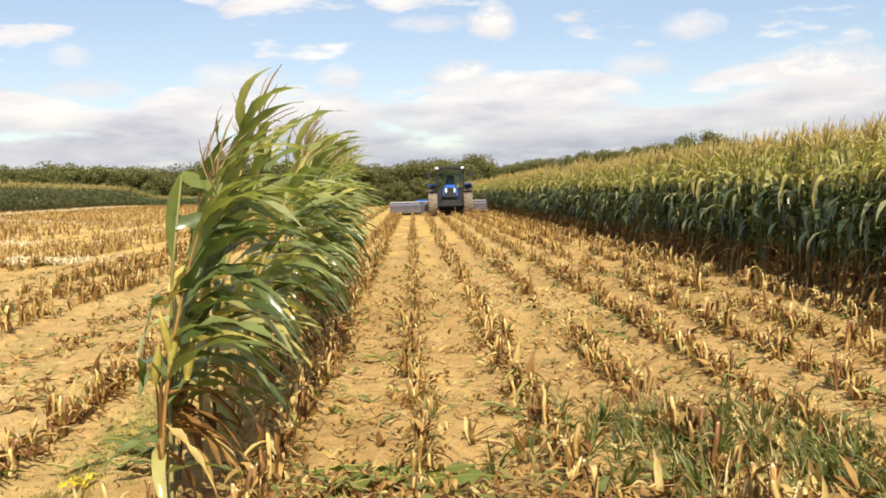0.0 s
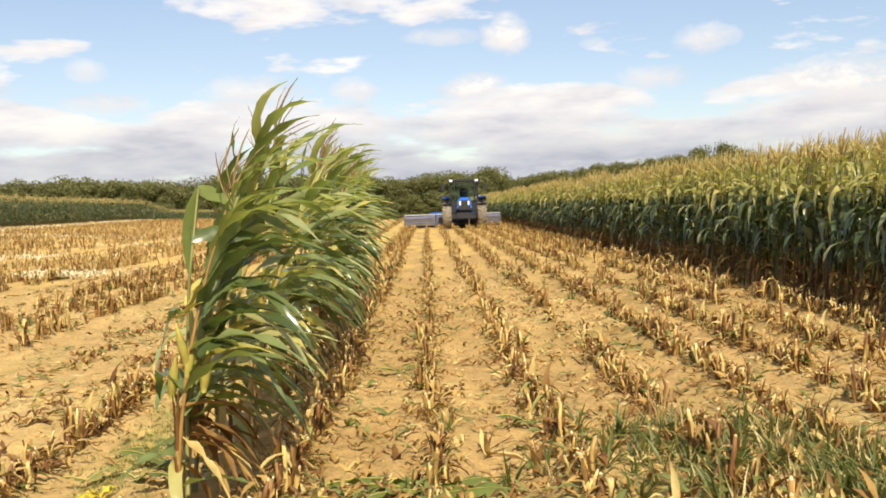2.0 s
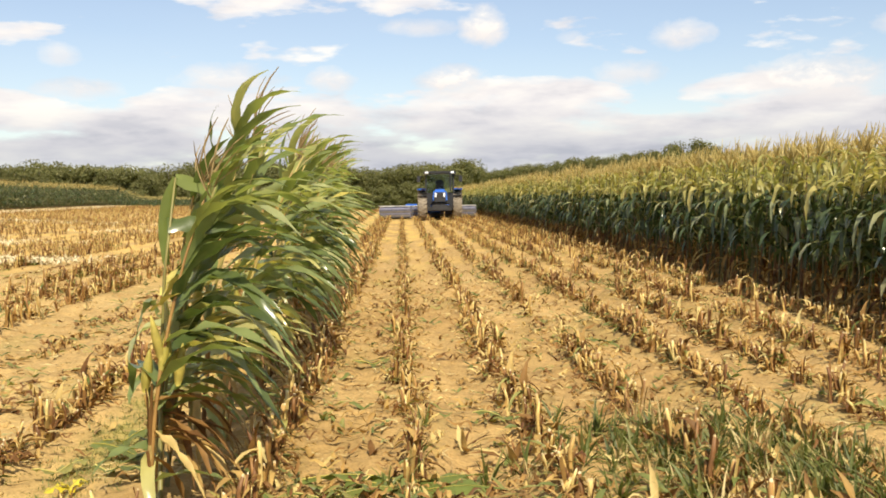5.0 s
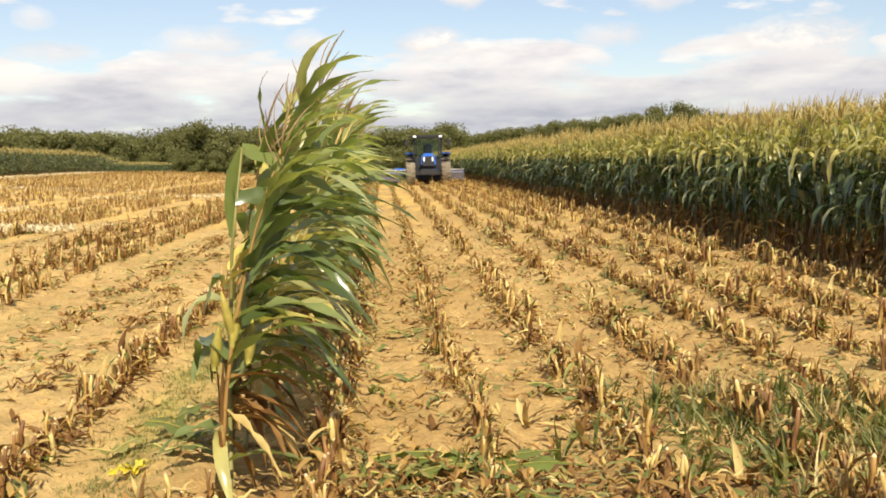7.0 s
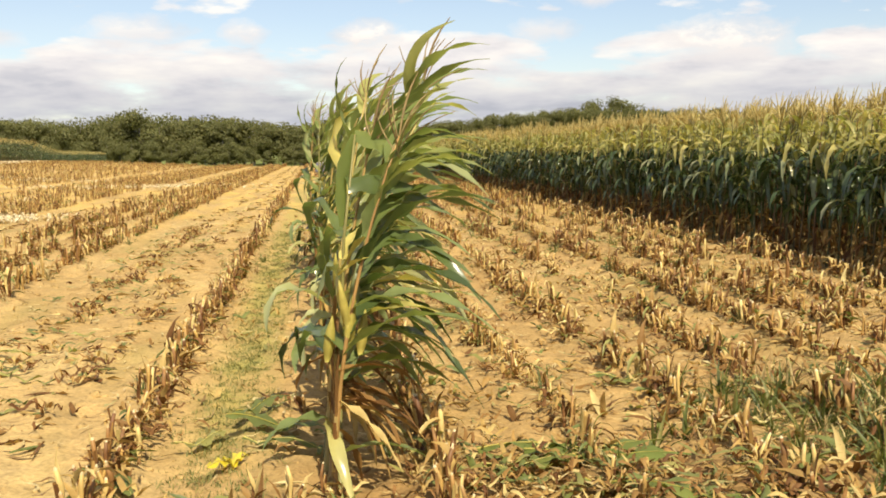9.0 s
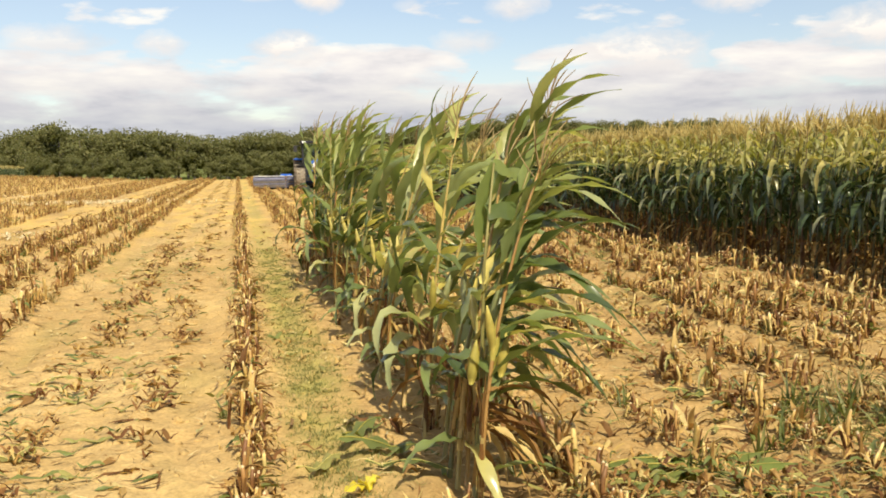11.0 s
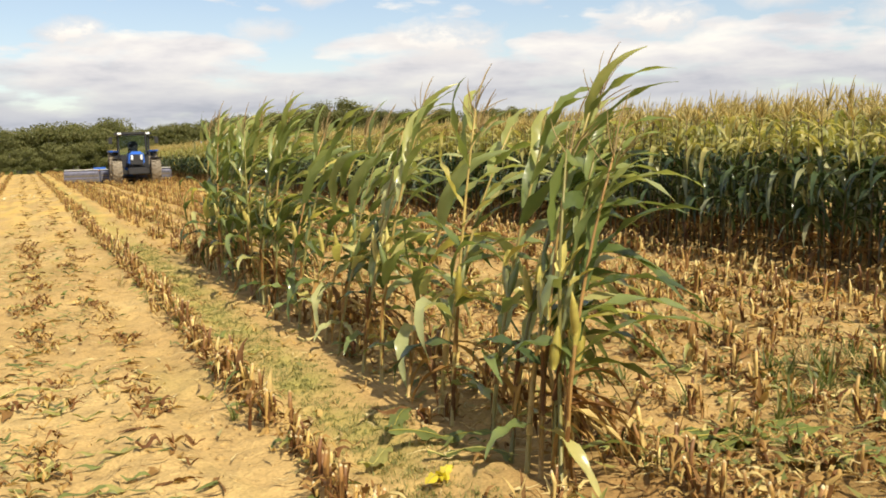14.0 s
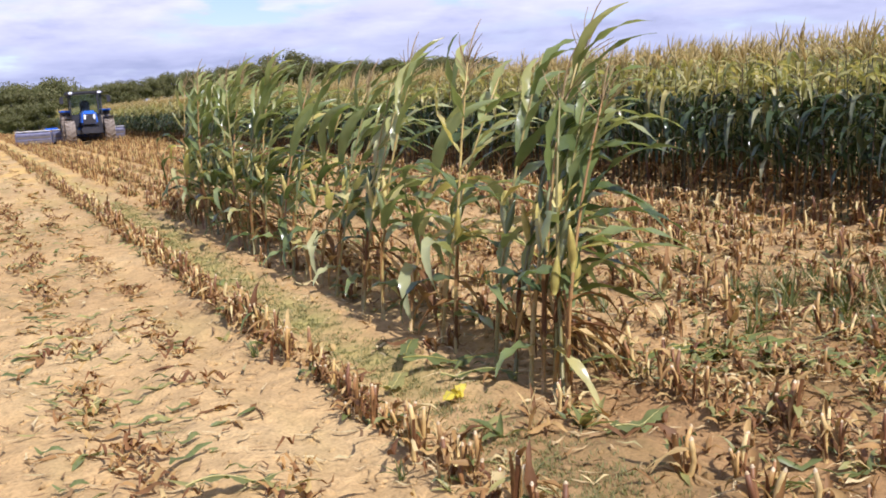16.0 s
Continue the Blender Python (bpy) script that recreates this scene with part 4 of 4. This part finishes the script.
def tree_parts(rnd, tall=9.5, spread=3.0):
    pieces = []
    bend = rnd.uniform(-0.4, 0.4)
    u = np.linspace(0, 1, 6)
    trunk = np.stack([bend * u ** 2, rnd.uniform(-0.3, 0.3) * u ** 2, u * tall * 0.72], 1)
    pieces.append(tube(trunk, 0.22 * (1 - 0.8 * u) + 0.02, 6))
    hubs = [(trunk[-1], spread * 0.62)]
    for i in range(13):
        s = rnd.uniform(0.10, 0.92)
        p = np.array([np.interp(s, u, trunk[:, j]) for j in range(3)])
        az = i * 2.4 + rnd.uniform(-0.4, 0.4)
        L = spread * rnd.uniform(0.5, 0.95) * (1.15 - 0.5 * s)
        tip = p + np.array([math.cos(az) * L, math.sin(az) * L, L * rnd.uniform(0.25, 0.7)])
        mid_p = (p + tip) / 2 + np.array([0, 0, 0.15 * L])
        pieces.append(tube([p, mid_p, tip], [0.075, 0.05, 0.02], 6))
        hubs.append((tip, spread * rnd.uniform(0.34, 0.52)))
        hubs.append((mid_p, spread * rnd.uniform(0.25, 0.4)))
    cv, cf, o = [], [], 0
    for c, r in hubs:
        for j in range(int(170 * r / (spread * 0.45))):
            d = np.array([rnd.gauss(0, 1) for _ in range(3)])
            d /= np.linalg.norm(d)
            p = c + d * np.array([1, 1, 0.8]) * r * rnd.uniform(0.55, 1.08)
            a = np.array([rnd.gauss(0, 1) for _ in range(3)])
            a = a - d * (a @ d) * 0.6
            a /= np.linalg.norm(a)
            b = np.cross(a, d + np.array([rnd.gauss(0, 0.3) for _ in range(3)]))
            b /= np.linalg.norm(b)
            s = rnd.uniform(0.11, 0.25)
            cv.append(np.array([p - a * s, p + b * s * 0.7 + d * 0.08, p + a * s * 1.1, p - b * s * 0.8 - d * 0.06]))
            cf.append((o, o + 1, o + 2, o + 3))
            o += 4
    return [("trunk", M_BARK, *join(pieces)), ("crown", M_CROWN, np.concatenate(cv), np.array(cf))]


tree_protos = []
TL = "broad-leaved tree with a dense dark green crown at the wood's edge"


def plant_tree(x, y, scale, group):
    z = float(gz(x, y)) - 0.1
    if len(tree_protos) < 7:
        t = thing("tree", tree_parts(random.Random(1200 + len(tree_protos)), R.uniform(10.2, 11.6), R.uniform(2.9, 3.7)), TL, "tree", group, pose(x, y, z))
        tree_protos.append(t)
        return
    o = copy_thing(R.choice(tree_protos), pose(x, y, z, 0, 0, R.uniform(0, 360)))
    o.scale = (scale * R.uniform(0.95, 1.2),) * 2 + (scale,)
    o["group"] = group
    if scale < 0.6:
        o.name = "bush"
        tagged(o, "low dark green bush in front of the wood's edge", "bush")


x = -150.0
while x < 13.0:
    x += R.uniform(2.2, 3.8)
    s = 0.92 + 0.16 * noise.noise((x * 0.045, 3.3, 0)) + R.uniform(-0.06, 0.08)
    if x < -32:
        s *= 1.09
    plant_tree(x, R.uniform(203, 212), s, "trees along the wood's edge")
    plant_tree(x + R.uniform(-2, 2), R.uniform(216, 226), s * 1.06, "trees along the wood's edge")
    plant_tree(x + R.uniform(-2, 2), R.uniform(230, 240), s * 1.10, "trees along the wood's edge")
x = 16.0
while x < 165:
    x += R.uniform(1.7, 3.0)
    plant_tree(x, R.uniform(318, 330), R.uniform(0.80, 0.95) * (1.0 if x < 70 else 1.1), "trees on the far ridge")
    plant_tree(x + R.uniform(-1.5, 1.5), R.uniform(334, 350), R.uniform(0.84, 0.98) * (1.0 if x < 70 else 1.1), "trees on the far ridge")
for x, y, s in ((92, 345, 1.25), (97, 348, 1.4), (102, 346, 1.5), (107, 349, 1.45), (111, 347, 1.25), (88, 350, 1.1), (30, 300, 0.8)):
    plant_tree(x, y, s, "trees on the far ridge")
for i in range(130):
    plant_tree(R.uniform(-125, 13), R.uniform(190, 202), R.uniform(0.30, 0.58), "bushes at the field's end")

# ---- tractor ----


def box(sx, sy, sz, at=(0, 0, 0), bevel=0.03, taper=None):
    bm = bmesh.new()
    bmesh.ops.create_cube(bm, size=1.0)
    for v in bm.verts:
        k = (taper if taper and v.co.z > 0 else (1, 1))
        v.co = Vector((v.co.x * sx * k[0] + at[0], v.co.y * sy * k[1] + at[1], v.co.z * sz + at[2]))
    if bevel:
        bmesh.ops.bevel(bm, geom=bm.edges[:], offset=bevel, segments=2, affect="EDGES")
    return bm


def lathe(profile, sides, axis_x=0.0):
    """A ring about the x axis from a profile of (x, radius)."""
    bm = bmesh.new()
    rings = []
    for px, r in profile:
        rings.append([bm.verts.new((px + axis_x, r * math.cos(2 * math.pi * i / sides), r * math.sin(2 * math.pi * i / sides))) for i in range(sides)])
    for a, b in zip(rings, rings[1:]):
        for i in range(sides):
            bm.faces.new((a[i], a[(i + 1) % sides], b[(i + 1) % sides], b[i]))
    return bm


def part(name, bm, material, parent, label="", at=None):
    me = bpy.data.meshes.new(name)
    bmesh.ops.recalc_face_normals(bm, faces=bm.faces[:])
    bm.to_mesh(me)
    bm.free()
    me.materials.append(material)
    ob = new(name, me)
    ob.parent = parent
    if at:
        ob.location = at
    return tagged(ob, label)


def wheel(parent, x, y, r, width):
    prof = [(-width / 2, r * 0.58), (-width / 2, r * 0.86), (-width * 0.42, r * 0.95), (0, r * 0.97), (width * 0.42, r * 0.95), (width / 2, r * 0.86), (width / 2, r * 0.58)]
    hub = new("wheel")
    hub.parent = parent
    hub.location = (x, y, r)
    bm = lathe(prof, 28)
    for i in range(18):
        for side in (-1, 1):
            a = 2 * math.pi * (i + (0.5 if side > 0 else 0)) / 18
            lug = bmesh.ops.create_cube(bm, size=1.0)["verts"]
            bmesh.ops.transform(bm, verts=lug, matrix=Matrix.Rotation(a, 4, "X") @ Matrix.Translation((side * width * 0.25, 0, r * 0.965)) @ Matrix.Rotation(side * 0.6, 4, "Z") @ Matrix.Diagonal((width * 0.52, 0.055, 0.07, 1)))
    part("tyre", bm, M_TYRE, hub, "dusty black lugged tyre")
    part("rim", lathe([(-width * 0.42, r * 0.60), (-width * 0.30, r * 0.52), (-width * 0.1, r * 0.30), (-width * 0.16, r * 0.12), (-width * 0.16, 0.01)], 20), M_RIM, hub, "pale grey wheel rim")


tractor = new("tractor")
tagged(tractor, "blue farm tractor facing down the stubble, lights on its cab roof", "tractor")
part("hood", box(0.86, 2.0, 0.72, (0, -1.55, 1.42), 0.10, (0.82, 0.94)), M_PAINT, tractor, "glossy blue bonnet")
part("grille", box(0.66, 0.06, 0.55, (0, -2.57, 1.34), 0.02), M_BLACK, tractor, "black front grille")
for s in (-1, 1):
    part("headlight", box(0.10, 0.05, 0.26, (s * 0.24, -2.60, 1.46), 0.02), M_LAMP, tractor, "upright pale headlight")
    part("work_light", box(0.20, 0.08, 0.12, (s * 0.74, -1.00, 2.76), 0.02), M_LAMP, tractor, "white roof light")
    part("mirror", box(0.20, 0.06, 0.34, (s * 1.22, -0.72, 2.38), 0.02), M_BLACK, tractor)
    part("mirror_arm", box(0.55, 0.04, 0.04, (s * 1.00, -0.70, 2.56), 0.01), M_BLACK, tractor)
    part("rear_fender", box(0.60, 1.5, 0.10, (s * 1.05, 0.55, 1.80), 0.04), M_PAINT, tractor, "blue mudguard")
    part("front_fender", box(0.50, 0.9, 0.06, (s * 0.98, -1.85, 1.42), 0.02), M_BLACK, tractor, "black mudguard")
    part("step", box(0.35, 0.6, 0.55, (s * 0.72, -0.55, 0.80), 0.03), M_BLACK, tractor)
    for yy in (-0.72, 0.62):
        part("pillar", box(0.08, 0.09, 1.15, (s * 0.80, yy, 2.12), 0.02), M_BLACK, tractor)
    part("side_window", box(0.03, 1.25, 1.08, (s * 0.80, -0.05, 2.13), 0.0), M_GLASS, tractor, "clear cab glass")
    wheel(tractor, s * 1.02, 0.65, 0.90, 0.58)
    wheel(tractor, s * 1.0, -1.85, 0.70, 0.52)
part("windscreen", box(1.52, 0.03, 1.08, (0, -0.74, 2.13), 0.0), M_GLASS, tractor, "clear cab windscreen")
part("rear_window", box(1.52, 0.03, 1.08, (0, 0.64, 2.13), 0.0), M_GLASS, tractor, "clear cab glass")
part("cab_base", box(1.5, 1.5, 0.7, (0, -0.05, 1.26), 0.05), M_BLACK, tractor, "dark cab body")
part("roof", box(1.95, 1.85, 0.16, (0, -0.08, 2.76), 0.06), M_BLACK, tractor, "dark cab roof")
part("seat", box(0.5, 0.5, 0.8, (0, 0.25, 1.95), 0.08), M_BLACK, tractor)
part("steering_column", box(0.30, 0.12, 0.42, (0, -0.45, 1.80), 0.03), M_BLACK, tractor)
part("exhaust", lathe([(-0.55, 0.05), (0.55, 0.05)], 10), M_BLACK, tractor, "upright exhaust pipe", (0.62, -0.95, 2.2)).rotation_euler = (0, radians(90), 0)
part("front_axle", box(1.7, 0.22, 0.24, (0, -1.85, 0.66), 0.04), M_BLACK, tractor)
part("chassis", box(0.62, 3.0, 0.45, (0, -0.8, 0.86), 0.05), M_BLACK, tractor)
part("front_weight", box(0.95, 0.45, 0.36, (0, -2.75, 0.74), 0.05), M_BLACK, tractor, "black front weight block")
TY = 60.0
tractor.matrix_basis = pose(2.25, TY, float(gz(2.25, TY)) - 0.01, 0, 0, -2)

mulcher = new("mulcher")
tagged(mulcher, "wide grey-blue stalk mulcher spread behind the tractor", "mulcher")
for i, (cx, wd) in enumerate(((-2.75, 1.9), (-0.75, 2.0), (1.25, 1.9))):
    part("deck", box(wd, 1.25, 0.50, (cx, 0, 0.52), 0.06, (1.0, 0.8)), M_DECK, mulcher, "grey-blue steel rotor deck")
    part("deck_skirt", box(wd * 0.98, 0.05, 0.52, (cx, -0.68, 0.38), 0.01), M_FLAP, mulcher, "dark front flap")
    part("roller", lathe([(-wd * 0.48, 0.01), (-wd * 0.48, 0.14), (wd * 0.48, 0.14), (wd * 0.48, 0.01)], 14), M_BLACK, mulcher, "", (cx, 0.62, 0.15))
    part("top_rail", box(wd, 0.16, 0.06, (cx, -0.50, 0.80), 0.02), M_RIM, mulcher, "pale top rail")
    for n in range(4):
        part("slat", box(wd * 0.94, 0.05, 0.045, (cx, -0.715, 0.22 + 0.12 * n), 0.01), M_DECK if n % 2 else M_TYRE, mulcher)
    for s in (-1, 1):
        part("side_plate", box(0.05, 1.3, 0.62, (cx + s * wd * 0.49, 0, 0.40), 0.015), M_DECK, mulcher)
for cx in (-1.75, 0.25):
    part("hinge_arm", box(0.7, 0.16, 0.12, (cx, -0.1, 0.86), 0.03), M_PAINT, mulcher, "blue folding arm")
part("headstock", box(0.9, 0.3, 0.9, (-0.35, -0.75, 0.85), 0.05), M_PAINT, mulcher, "blue hitch frame")
mulcher.matrix_basis = pose(2.25 + 0.1, TY + 2.75, float(gz(2.25, TY + 2.75)), 0, 0, -2)
